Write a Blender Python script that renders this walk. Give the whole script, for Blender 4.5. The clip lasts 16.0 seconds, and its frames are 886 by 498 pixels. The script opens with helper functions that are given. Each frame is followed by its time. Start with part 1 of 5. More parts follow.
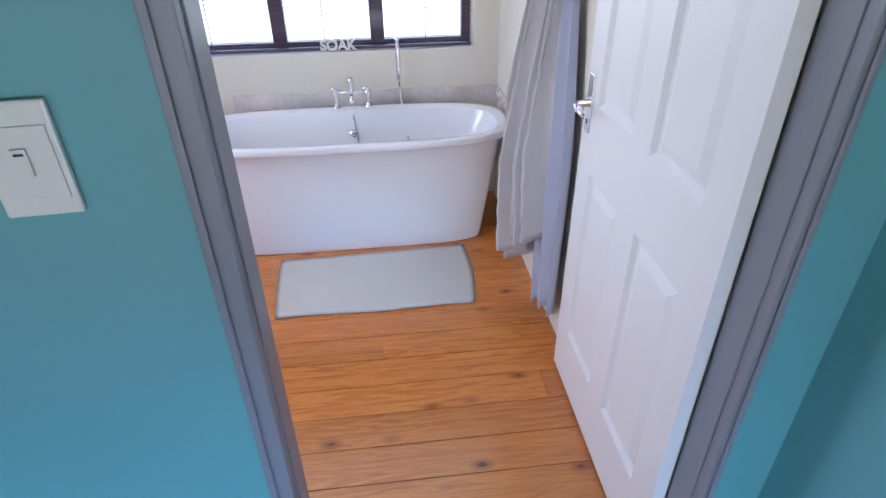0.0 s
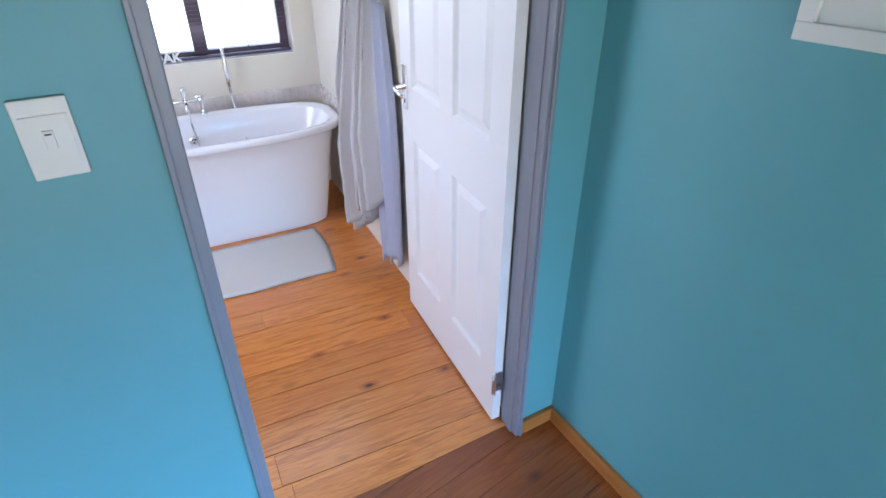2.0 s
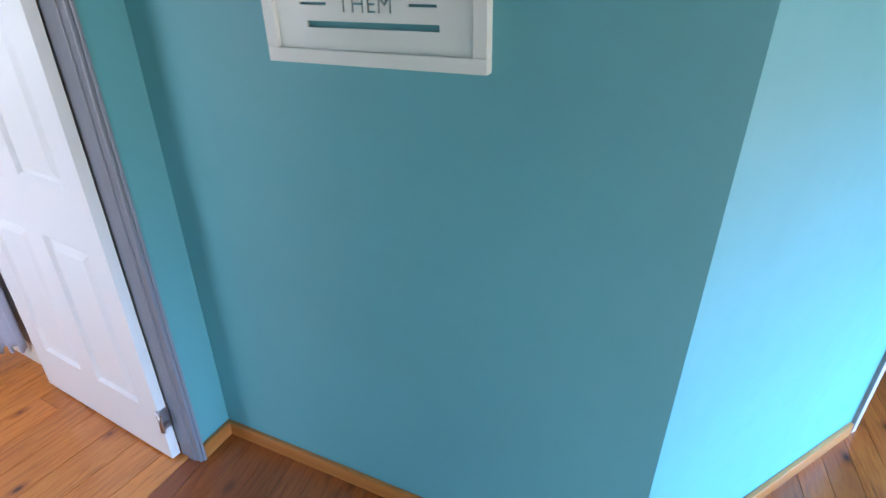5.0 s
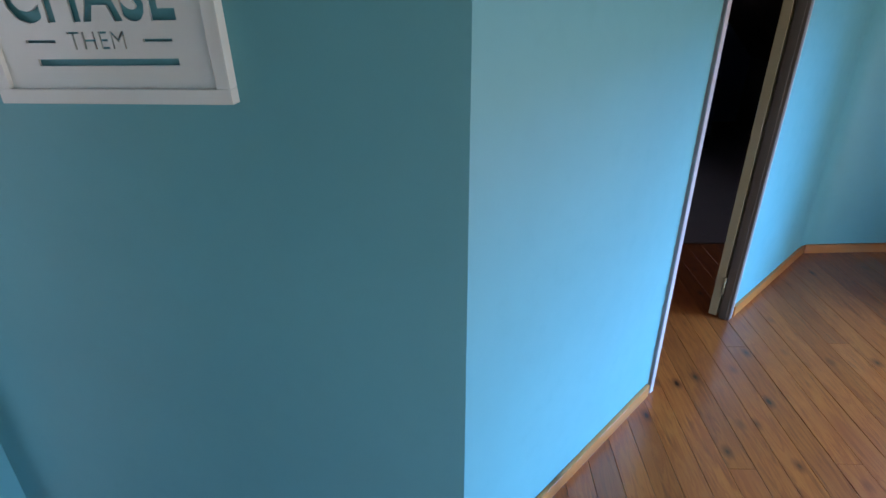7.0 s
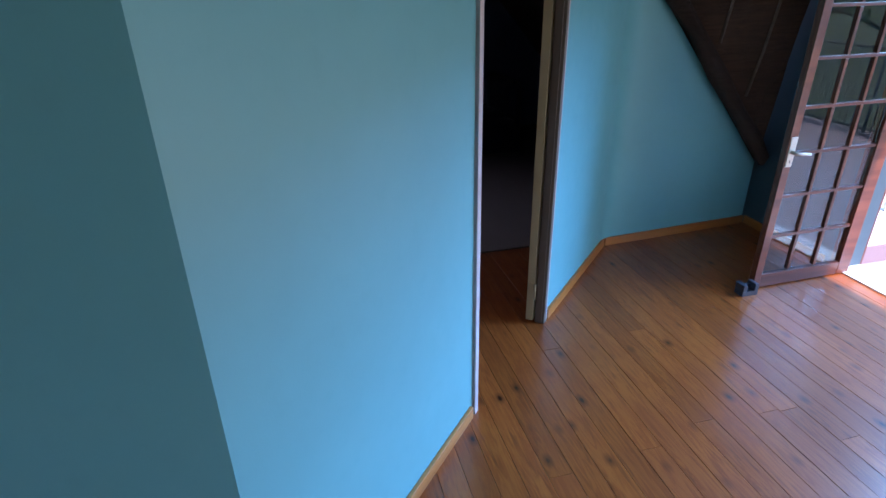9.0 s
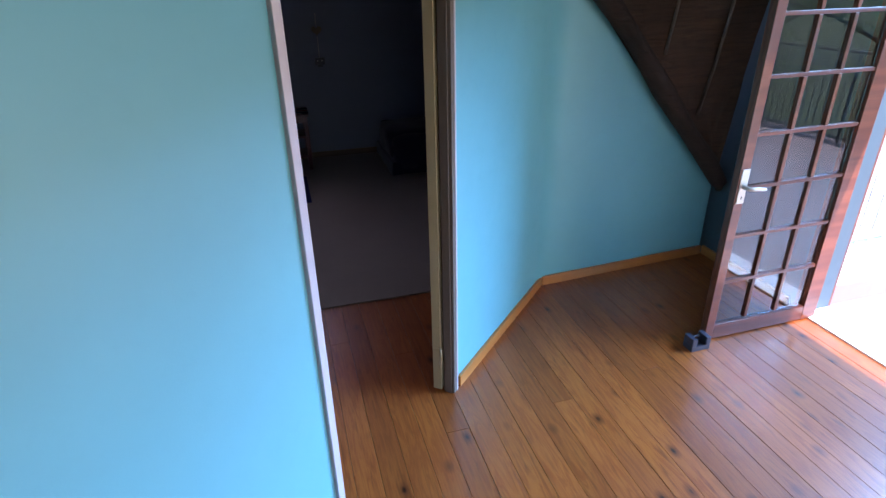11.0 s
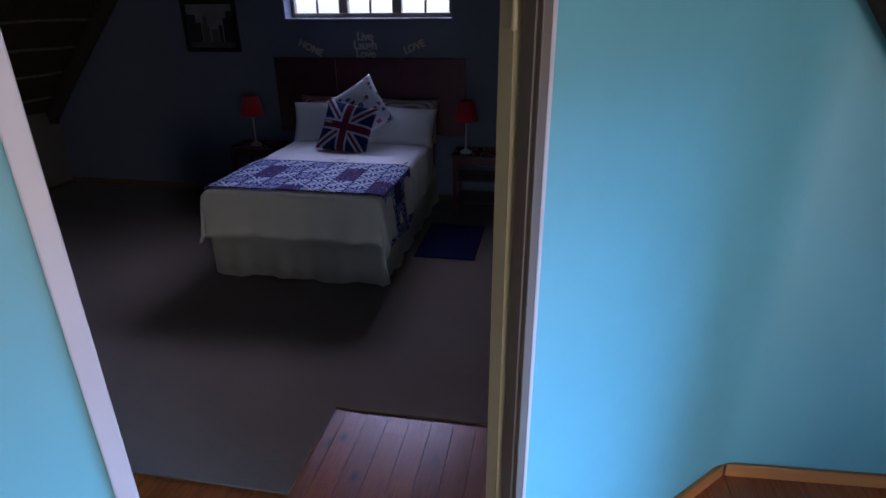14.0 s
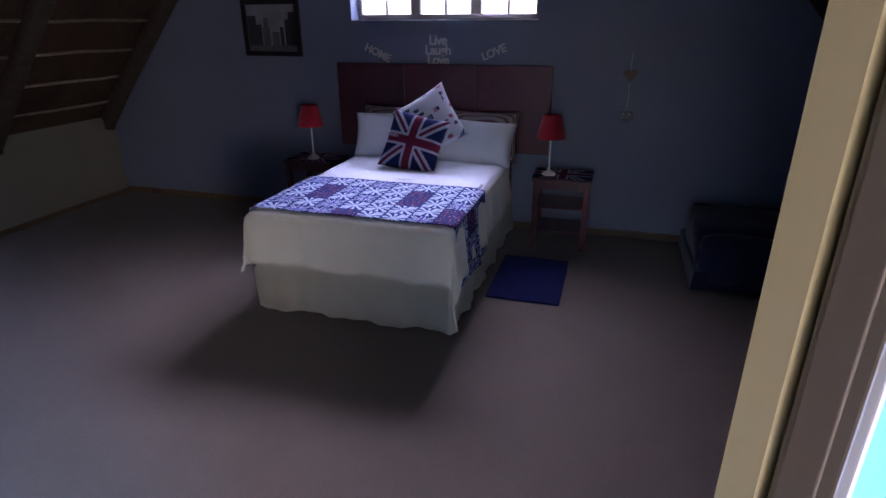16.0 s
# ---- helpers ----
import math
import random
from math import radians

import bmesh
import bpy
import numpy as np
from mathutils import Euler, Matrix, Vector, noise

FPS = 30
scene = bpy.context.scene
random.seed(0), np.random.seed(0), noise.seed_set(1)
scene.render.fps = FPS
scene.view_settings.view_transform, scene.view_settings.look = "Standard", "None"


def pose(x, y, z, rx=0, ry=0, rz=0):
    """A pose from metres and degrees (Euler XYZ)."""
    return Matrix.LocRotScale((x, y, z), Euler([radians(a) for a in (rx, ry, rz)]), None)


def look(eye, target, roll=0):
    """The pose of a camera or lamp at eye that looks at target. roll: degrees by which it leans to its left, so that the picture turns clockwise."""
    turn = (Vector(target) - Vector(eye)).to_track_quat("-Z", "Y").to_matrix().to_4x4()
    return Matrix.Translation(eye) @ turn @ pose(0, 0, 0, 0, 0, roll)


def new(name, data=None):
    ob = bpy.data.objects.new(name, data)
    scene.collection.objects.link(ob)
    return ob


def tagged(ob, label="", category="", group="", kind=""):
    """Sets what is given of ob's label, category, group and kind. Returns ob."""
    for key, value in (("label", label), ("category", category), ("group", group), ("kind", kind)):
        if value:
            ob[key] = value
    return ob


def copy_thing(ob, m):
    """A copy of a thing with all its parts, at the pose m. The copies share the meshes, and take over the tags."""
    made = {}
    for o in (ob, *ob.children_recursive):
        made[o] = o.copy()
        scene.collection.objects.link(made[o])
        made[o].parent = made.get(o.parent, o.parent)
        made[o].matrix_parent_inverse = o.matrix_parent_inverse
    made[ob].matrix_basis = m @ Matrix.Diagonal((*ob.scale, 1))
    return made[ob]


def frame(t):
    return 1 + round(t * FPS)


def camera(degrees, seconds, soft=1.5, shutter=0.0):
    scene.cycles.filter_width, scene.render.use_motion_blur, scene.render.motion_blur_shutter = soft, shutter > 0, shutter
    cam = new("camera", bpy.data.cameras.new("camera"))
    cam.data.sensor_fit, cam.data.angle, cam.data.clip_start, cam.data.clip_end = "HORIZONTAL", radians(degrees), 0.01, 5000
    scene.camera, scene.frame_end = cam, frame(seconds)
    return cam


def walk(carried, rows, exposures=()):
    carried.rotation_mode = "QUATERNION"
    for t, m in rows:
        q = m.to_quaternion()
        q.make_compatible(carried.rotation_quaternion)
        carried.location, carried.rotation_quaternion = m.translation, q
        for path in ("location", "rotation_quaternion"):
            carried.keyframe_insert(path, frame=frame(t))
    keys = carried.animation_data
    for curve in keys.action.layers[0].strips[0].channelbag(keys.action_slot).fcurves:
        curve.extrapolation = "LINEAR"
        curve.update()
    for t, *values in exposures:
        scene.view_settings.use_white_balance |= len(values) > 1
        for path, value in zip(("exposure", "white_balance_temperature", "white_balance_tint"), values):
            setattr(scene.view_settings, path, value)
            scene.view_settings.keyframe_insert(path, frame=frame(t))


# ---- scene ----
cam = camera(76.0, 16.0)
PATH = [
    (0, (-0.865, -0.664, 1.578), (-0.554, 1.003, 0.517), -0.8),
    (0.5, (-0.93, -0.814, 1.596), (-0.502, 0.827, 0.537), -0.4),
    (1, (-0.993, -0.926, 1.619), (-0.448, 0.682, 0.562), -0.4),
    (1.5, (-1.052, -1.01, 1.635), (-0.381, 0.549, 0.578), -0.2),
    (2, (-1.091, -1.092, 1.669), (-0.246, 0.382, 0.614), -0.2),
    (2.5, (-1.093, -1.154, 1.701), (-0.08, 0.21, 0.646), -0.2),
    (3, (-1.097, -1.206, 1.718), (0.057, 0.045, 0.668), -0.2),
    (3.5, (-1.102, -1.256, 1.72), (0.176, -0.121, 0.682), -0.1),
    (4, (-1.11, -1.308, 1.716), (0.289, -0.306, 0.698), -0.0),
    (4.2, (-1.13, -1.339, 1.715), (0.321, -0.4, 0.71), -0.1),
    (6.5, (-1.075, -1.578, 1.711), (0.646, -1.14, 0.79), 0.4),
    (7, (-1.107, -1.644, 1.715), (0.659, -1.344, 0.825), -0.3),
    (7.5, (-1.113, -1.687, 1.719), (0.683, -1.537, 0.852), -0.7),
    (8, (-1.089, -1.729, 1.738), (0.714, -1.709, 0.873), -0.6),
    (8.5, (-1.069, -1.784, 1.777), (0.731, -1.875, 0.911), -1.0),
    (9, (-0.944, -1.87, 1.789), (0.845, -2.07, 0.917), -0.9),
    (9.5, (-0.824, -1.97, 1.787), (0.957, -2.237, 0.916), -1.0),
    (9.7, (-0.767, -2.031, 1.789), (1.008, -2.312, 0.913), -1.3),
    (11.8, (-0.213, -2.623, 1.817), (1.584, -2.744, 0.947), -0.6),
    (12, (-0.157, -2.679, 1.832), (1.643, -2.743, 0.962), -0.7),
    (12.5, (0.019, -2.827, 1.83), (1.837, -2.743, 1.002), -0.5),
    (13, (0.208, -2.941, 1.806), (2.016, -2.667, 0.996), -0.9),
    (13.5, (0.389, -2.914, 1.828), (2.167, -2.479, 1.023), -0.5),
    (14, (0.545, -2.908, 1.811), (2.286, -2.329, 1.016), -0.5),
    (14.5, (0.743, -2.86, 1.764), (2.468, -2.209, 0.988), -0.5),
    (15, (0.952, -2.806, 1.732), (2.649, -2.071, 0.97), -0.5),
    (15.5, (1.063, -2.702, 1.689), (2.751, -1.934, 0.94), -0.2),
    (16, (1.14, -2.56, 1.709), (2.824, -1.79, 0.953), -0.3),
]
EXPO = [(0, 1.7, 5600, 16), (1.5, 1.9, 5550, 15), (4, 2.15, 5600, 13), (6.5, 1.6, 5750, 18), (8.5, 0.8, 5600, 24), (9.5, 1.2, 5750, 25), (12.0, 1.55, 5900, 26), (12.7, 1.35, 5800, 24), (13.5, 1.15, 5550, 26), (14.2, 1.35, 5600, 26), (15, 1.95, 5850, 28), (16, 2.85, 5750, 30)]
walk(cam, [(t, look(eye, target, roll)) for t, eye, target, roll in PATH],
     EXPO)

# ---- world, sun, large lights ----
world = bpy.data.worlds.new("sky")
scene.world = world
world.use_nodes = True
wn = world.node_tree.nodes
sky = wn.new("ShaderNodeTexSky")
sky.sky_type = 'NISHITA'
sky.sun_disc = False
SUN_AZ, SUN_EL = 250.0, 52.0
sky.sun_elevation = radians(SUN_EL)
sky.sun_rotation = radians(SUN_AZ)
wn["Background"].inputs["Strength"].default_value = 0.15
world.node_tree.links.new(sky.outputs["Color"], wn["Background"].inputs["Color"])
sun_data = bpy.data.lights.new("sun", 'SUN')
sun_data.energy, sun_data.angle, sun_data.color = 4.5, radians(0.53), (1.0, 0.95, 0.87)
sun = new("sun", sun_data)
az = radians(SUN_AZ)
sun.matrix_world = look((0, 0, 0), (-math.sin(az) * math.cos(radians(SUN_EL)), -math.cos(az) * math.cos(radians(SUN_EL)), -math.sin(radians(SUN_EL))))


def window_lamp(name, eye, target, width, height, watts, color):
    """A sheet of light standing outside an opening: the sky's, or an added fill."""
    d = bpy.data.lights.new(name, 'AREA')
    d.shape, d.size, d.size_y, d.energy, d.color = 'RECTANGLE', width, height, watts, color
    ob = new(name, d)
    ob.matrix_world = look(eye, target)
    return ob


ROT = 7.86                                     # the main house stands turned against the bathroom
HOUSE = pose(0, 0, 0, 0, 0, ROT)
BATH = pose(0, 0, 0, 0, 0, -4.3)


def H(u, v, z=0.0):
    return HOUSE @ Vector((u, v, z))


def B(p, q, z=0.0):
    return BATH @ Vector((p, q, z))


window_lamp("bathroom_window_light", B(-1.0, 3.0, 1.62), B(-1.0, 1.2, 0.30), 3.0, 3.6, 21, (0.93, 0.95, 1.0))
window_lamp("bathroom_side_window_light", B(-3.0, 1.15, 1.5), B(-1.2, 1.3, 0.3), 1.2, 1.1, 10, (0.95, 0.95, 1.0))
window_lamp("bedroom_window_light", H(6.0, -1.28, 2.4), H(3.0, -1.28, 0.4), 1.6, 1.0, 17, (0.72, 0.75, 1.0)).data.spread = radians(115)
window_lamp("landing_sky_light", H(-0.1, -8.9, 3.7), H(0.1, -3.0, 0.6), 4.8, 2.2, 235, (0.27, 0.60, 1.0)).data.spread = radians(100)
# Added fill for terrace and garden bounce, in the opening's unseen west part.
window_lamp("landing_garden_light", H(-1.75, -5.40, 0.70), H(-0.6, -2.0, 1.5), 2.2, 1.2, 19, (1.0, 0.90, 0.66))
# Weak added fill from the west, to balance the picture wall.
window_lamp("landing_west_light", (-3.75, -3.0, 1.6), (0.0, -1.2, 1.2), 2.2, 1.6, 2.5, (0.95, 0.95, 0.72))

# ---- materials ----


def nodes_of(name):
    m = bpy.data.materials.new(name)
    m.use_nodes = True
    nt = m.node_tree
    return m, nt, nt.nodes["Principled BSDF"]


def mapped(nt, scale=(1, 1, 1), source="Object"):
    co = nt.nodes.new("ShaderNodeTexCoord")
    mp = nt.nodes.new("ShaderNodeMapping")
    mp.inputs["Scale"].default_value = scale
    nt.links.new(co.outputs[source], mp.inputs["Vector"])
    return mp.outputs["Vector"]


def noise_of(nt, vec, scale, detail=4.0, rough=0.55, distort=0.0):
    n = nt.nodes.new("ShaderNodeTexNoise")
    n.inputs["Scale"].default_value, n.inputs["Detail"].default_value = scale, detail
    n.inputs["Roughness"].default_value, n.inputs["Distortion"].default_value = rough, distort
    nt.links.new(vec, n.inputs["Vector"])
    return n.outputs["Fac"]


def ramp_of(nt, fac, stops):
    r = nt.nodes.new("ShaderNodeValToRGB")
    r.color_ramp.elements[0].position, r.color_ramp.elements[0].color = stops[0][0], (*stops[0][1], 1)
    r.color_ramp.elements[1].position, r.color_ramp.elements[1].color = stops[-1][0], (*stops[-1][1], 1)
    for pos, col in stops[1:-1]:
        e = r.color_ramp.elements.new(pos)
        e.color = (*col, 1)
    nt.links.new(fac, r.inputs["Fac"])
    return r.outputs["Color"]


def mix_of(nt, a, b, fac, mode='MIX'):
    m = nt.nodes.new("ShaderNodeMix")
    m.data_type, m.blend_type = 'RGBA', mode
    for sock, val in ((m.inputs[6], a), (m.inputs[7], b)):
        if isinstance(val, tuple):
            sock.default_value = (*val, 1)
        else:
            nt.links.new(val, sock)
    if isinstance(fac, (int, float)):
        m.inputs[0].default_value = fac
    else:
        nt.links.new(fac, m.inputs[0])
    return m.outputs[2]


def bump_of(nt, bsdf, fac, strength=0.2, distance=0.005):
    b = nt.nodes.new("ShaderNodeBump")
    b.inputs["Strength"].default_value, b.inputs["Distance"].default_value = strength, distance
    nt.links.new(fac, b.inputs["Height"])
    nt.links.new(b.outputs["Normal"], bsdf.inputs["Normal"])


def rough_of(nt, bsdf, fac, lo, hi):
    r = nt.nodes.new("ShaderNodeMapRange")
    r.inputs["To Min"].default_value, r.inputs["To Max"].default_value = lo, hi
    nt.links.new(fac, r.inputs["Value"])
    nt.links.new(r.outputs["Result"], bsdf.inputs["Roughness"])


def painted(name, color, vary=0.06, rough=(0.45, 0.6), bump=0.12, scale=1.0, spec=0.5):
    """Brushed or rolled paint: faint large unevenness, fine roller stipple."""
    m, nt, b = nodes_of(name)
    v = mapped(nt)
    big = noise_of(nt, v, 1.7 * scale, 3)
    fine = noise_of(nt, v, 160 * scale, 3)
    mid = noise_of(nt, v, 14 * scale, 4)
    dark = tuple(c * (1 - vary) for c in color)
    light = tuple(min(1, c * (1 + vary)) for c in color)
    col = ramp_of(nt, big, [(0.3, dark), (0.7, light)])
    col = mix_of(nt, col, tuple(c * (1 - 1.4 * vary) for c in color), ramp_of(nt, mid, [(0.55, (0, 0, 0)), (0.8, (0.4, 0.4, 0.4))]))
    nt.links.new(col, b.inputs["Base Color"])
    rough_of(nt, b, mid, *rough)
    b.inputs["Specular IOR Level"].default_value = spec
    add = nt.nodes.new("ShaderNodeMath")
    add.operation = 'MULTIPLY_ADD'
    nt.links.new(mid, add.inputs[0])
    add.inputs[1].default_value = 2.0
    nt.links.new(fine, add.inputs[2])
    bump_of(nt, b, add.outputs[0], bump, 0.0015)
    return m


def wooden(name, dark, mid, light, along=(0.6, 9.0, 9.0), rough=(0.25, 0.42), knots=True, coat=0.0, shift=0.25, bump=0.08):
    """Sawn and varnished timber, the grain running along local x."""
    m, nt, b = nodes_of(name)
    co = nt.nodes.new("ShaderNodeTexCoord")
    info = nt.nodes.new("ShaderNodeObjectInfo")
    sc = nt.nodes.new("ShaderNodeVectorMath")
    sc.operation = 'SCALE'
    sc.inputs[0].default_value = (37.0, 21.0, 13.0)
    nt.links.new(info.outputs["Random"], sc.inputs["Scale"])
    ad = nt.nodes.new("ShaderNodeVectorMath")
    nt.links.new(co.outputs["Object"], ad.inputs[0])
    nt.links.new(sc.outputs["Vector"], ad.inputs[1])
    mp = nt.nodes.new("ShaderNodeMapping")
    mp.inputs["Scale"].default_value = along
    nt.links.new(ad.outputs["Vector"], mp.inputs["Vector"])
    warp = noise_of(nt, mp.outputs["Vector"], 1.1, 2, 0.5, 0.3)
    wave = nt.nodes.new("ShaderNodeTexWave")
    wave.wave_type, wave.bands_direction = 'BANDS', 'Y'
    wave.inputs["Scale"].default_value, wave.inputs["Distortion"].default_value = 0.55, 9.0
    wave.inputs["Detail"].default_value, wave.inputs["Detail Scale"].default_value = 3.0, 0.9
    nt.links.new(mp.outputs["Vector"], wave.inputs["Vector"])
    fibre = noise_of(nt, mapped(nt, (along[0] * 5, along[1] * 18, along[2] * 18)), 1.0, 3)
    col = ramp_of(nt, wave.outputs["Fac"], [(0.0, mid), (0.45, light), (0.8, light), (1.0, mid)])
    col = mix_of(nt, col, dark, ramp_of(nt, warp, [(0.46, (0, 0, 0)), (0.78, (0.62, 0.62, 0.62))]))
    col = mix_of(nt, col, dark, ramp_of(nt, fibre, [(0.50, (0, 0, 0)), (0.80, (0.36, 0.36, 0.36))]))
    if knots:
        vor = nt.nodes.new("ShaderNodeTexVoronoi")
        vor.inputs["Scale"].default_value = 1.0
        km = nt.nodes.new("ShaderNodeMapping")
        km.inputs["Scale"].default_value = (2.6, 5.2, 0.02)
        nt.links.new(ad.outputs["Vector"], km.inputs["Vector"])
        nt.links.new(km.outputs["Vector"], vor.inputs["Vector"])
        spot = ramp_of(nt, vor.outputs["Distance"], [(0.06, (1, 1, 1)), (0.12, (0.40, 0.40, 0.40)), (0.21, (0, 0, 0))])
        col = mix_of(nt, col, tuple(c * 0.22 for c in dark), spot)
    hsv = nt.nodes.new("ShaderNodeHueSaturation")
    rng = nt.nodes.new("ShaderNodeMapRange")
    rng.inputs["To Min"].default_value, rng.inputs["To Max"].default_value = 1 - shift, 1 + shift
    nt.links.new(info.outputs["Random"], rng.inputs["Value"])
    nt.links.new(rng.outputs["Result"], hsv.inputs["Value"])
    nt.links.new(col, hsv.inputs["Color"])
    nt.links.new(hsv.outputs["Color"], b.inputs["Base Color"])
    rough_of(nt, b, warp, *rough)
    b.inputs["Coat Weight"].default_value, b.inputs["Coat Roughness"].default_value = coat, 0.18
    bump_of(nt, b, fibre, bump, 0.001)
    return m


def floor_wood(name, dark, mid, light, coat=0.5, shift=0.1):
    """Flat-sawn varnished pine: soft cathedral figure, reddish flecks, scattered knots with halos."""
    m, nt, b = nodes_of(name)
    co = nt.nodes.new("ShaderNodeTexCoord")
    info = nt.nodes.new("ShaderNodeObjectInfo")
    sc = nt.nodes.new("ShaderNodeVectorMath")
    sc.operation = 'SCALE'
    sc.inputs[0].default_value = (37.0, 21.0, 13.0)
    nt.links.new(info.outputs["Random"], sc.inputs["Scale"])
    ad = nt.nodes.new("ShaderNodeVectorMath")
    nt.links.new(co.outputs["Object"], ad.inputs[0])
    nt.links.new(sc.outputs["Vector"], ad.inputs[1])

    def grain(scale, size, detail=3, distort=0.0):
        mp = nt.nodes.new("ShaderNodeMapping")
        mp.inputs["Scale"].default_value = scale
        nt.links.new(ad.outputs["Vector"], mp.inputs["Vector"])
        return noise_of(nt, mp.outputs["Vector"], size, detail, 0.55, distort)
    figure = grain((1.0, 11.0, 1.0), 2.2, 4, 1.2)
    fleck = grain((3.0, 30.0, 1.0), 2.0, 4, 0.6)
    pore = grain((6.0, 190.0, 1.0), 2.0, 2)
    cloud = grain((1.0, 2.0, 1.0), 2.4, 3)
    col = ramp_of(nt, figure, [(0.28, mid), (0.46, light), (0.55, mid), (0.63, light), (0.80, mid)])
    col = mix_of(nt, col, dark, ramp_of(nt, fleck, [(0.53, (0, 0, 0)), (0.70, (0.52, 0.52, 0.52))]))
    col = mix_of(nt, col, dark, ramp_of(nt, pore, [(0.50, (0, 0, 0)), (0.85, (0.22, 0.22, 0.22))]))
    col = mix_of(nt, col, mid, ramp_of(nt, cloud, [(0.42, (0, 0, 0)), (0.70, (0.6, 0.6, 0.6))]))
    km = nt.nodes.new("ShaderNodeMapping")
    km.inputs["Scale"].default_value = (4.4, 8.0, 0.02)
    nt.links.new(ad.outputs["Vector"], km.inputs["Vector"])
    vor = nt.nodes.new("ShaderNodeTexVoronoi")
    vor.inputs["Scale"].default_value = 1.0
    nt.links.new(km.outputs["Vector"], vor.inputs["Vector"])
    wob = nt.nodes.new("ShaderNodeMath")
    wob.operation = 'MULTIPLY_ADD'
    nt.links.new(fleck, wob.inputs[0])
    wob.inputs[1].default_value = 0.10
    nt.links.new(vor.outputs["Distance"], wob.inputs[2])
    halo = ramp_of(nt, wob.outputs[0], [(0.12, (0.75, 0.75, 0.75)), (0.27, (0, 0, 0))])
    heart = ramp_of(nt, wob.outputs[0], [(0.085, (1, 1, 1)), (0.135, (0, 0, 0))])
    col = mix_of(nt, col, dark, halo)
    col = mix_of(nt, col, tuple(c * 0.25 for c in dark), heart)
    hsv = nt.nodes.new("ShaderNodeHueSaturation")
    rng = nt.nodes.new("ShaderNodeMapRange")
    rng.inputs["To Min"].default_value, rng.inputs["To Max"].default_value = 1 - shift, 1 + shift
    nt.links.new(info.outputs["Random"], rng.inputs["Value"])
    nt.links.new(rng.outputs["Result"], hsv.inputs["Value"])
    nt.links.new(col, hsv.inputs["Color"])
    nt.links.new(hsv.outputs["Color"], b.inputs["Base Color"])
    rough_of(nt, b, cloud, 0.24, 0.42)
    b.inputs["Coat Weight"].default_value, b.inputs["Coat Roughness"].default_value = coat, 0.20
    bump_of(nt, b, figure, 0.05, 0.001)
    return m


def cloth(name, color, weave=260.0, vary=0.08, bump=0.35):
    m, nt, b = nodes_of(name)
    v = mapped(nt)
    big = noise_of(nt, v, 4, 4)
    fine = noise_of(nt, v, weave, 2)
    dark = tuple(c * (1 - 2.2 * vary) for c in color)
    col = ramp_of(nt, big, [(0.3, tuple(c * (1 - vary) for c in color)), (0.7, color)])
    col = mix_of(nt, col, dark, ramp_of(nt, fine, [(0.45, (0, 0, 0)), (0.7, (0.7, 0.7, 0.7))]))
    nt.links.new(col, b.inputs["Base Color"])
    b.inputs["Roughness"].default_value = 0.95
    b.inputs["Sheen Weight"].default_value = 0.25
    b.inputs["Specular IOR Level"].default_value = 0.15
    bump_of(nt, b, fine, bump, 0.002)
    return m


def plain(name, color, rough=0.4, metal=0.0, vary=0.05, scale=30.0):
    m, nt, b = nodes_of(name)
    n = noise_of(nt, mapped(nt), scale, 4)
    nt.links.new(ramp_of(nt, n, [(0.3, tuple(c * (1 - vary) for c in color)), (0.7, color)]), b.inputs["Base Color"])
    rough_of(nt, b, n, rough * 0.85, min(1, rough * 1.15))
    b.inputs["Metallic"].default_value = metal
    return m


def glowing(name, color, strength):
    m, nt, b = nodes_of(name)
    b.inputs["Base Color"].default_value = (*color, 1)
    b.inputs["Emission Color"].default_value, b.inputs["Emission Strength"].default_value = (*color, 1), strength
    return m


def clear_glass(name):
    m, nt, b = nodes_of(name)
    b.inputs["Base Color"].default_value = (0.97, 0.99, 0.98, 1)
    b.inputs["Transmission Weight"].default_value, b.inputs["Roughness"].default_value, b.inputs["IOR"].default_value = 1.0, 0.0, 1.52
    return m


M_TURQ = painted("turquoise_wall_paint", (0.138, 0.375, 0.412), 0.05, (0.42, 0.55), 0.10)
M_CREAM = painted("cream_wall_paint", (0.74, 0.69, 0.60), 0.03)
M_WHITEWALL = painted("white_wall_paint", (0.84, 0.83, 0.80), 0.03)
# Cream taken down: the knee walls' dimness under the eaves sits in this colour.
M_LOWWALL = painted("shaded_cream_wall_paint", (0.18, 0.165, 0.14), 0.08)
M_GREYBLUE = painted("grey_blue_wall_paint", (0.150, 0.168, 0.230), 0.05)
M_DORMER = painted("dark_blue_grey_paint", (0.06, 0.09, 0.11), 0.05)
M_DOOR = plain("white_door_gloss", (0.80, 0.79, 0.80), 0.30, 0.0, 0.015, 2.5)
# Lilac grey darkened because the frame faces away from the window light.
M_FRAME = painted("shaded_lilac_grey_gloss", (0.23, 0.24, 0.285), 0.06, (0.3, 0.45), 0.2, 0.7)
M_CREAMGLOSS = painted("cream_frame_gloss", (0.36, 0.30, 0.17), 0.06, (0.3, 0.45), 0.2, 0.7)
M_BROWNFRAME = painted("taupe_frame_gloss", (0.125, 0.098, 0.075), 0.08, (0.35, 0.5), 0.2, 0.7)
M_TRIMWHITE = painted("white_trim_gloss", (0.50, 0.445, 0.46), 0.06, (0.3, 0.45), 0.1, 0.7)
M_BOARD = floor_wood("varnished_pine_board", (0.26, 0.050, 0.009), (0.57, 0.168, 0.024), (0.74, 0.270, 0.046), coat=0.9, shift=0.12)
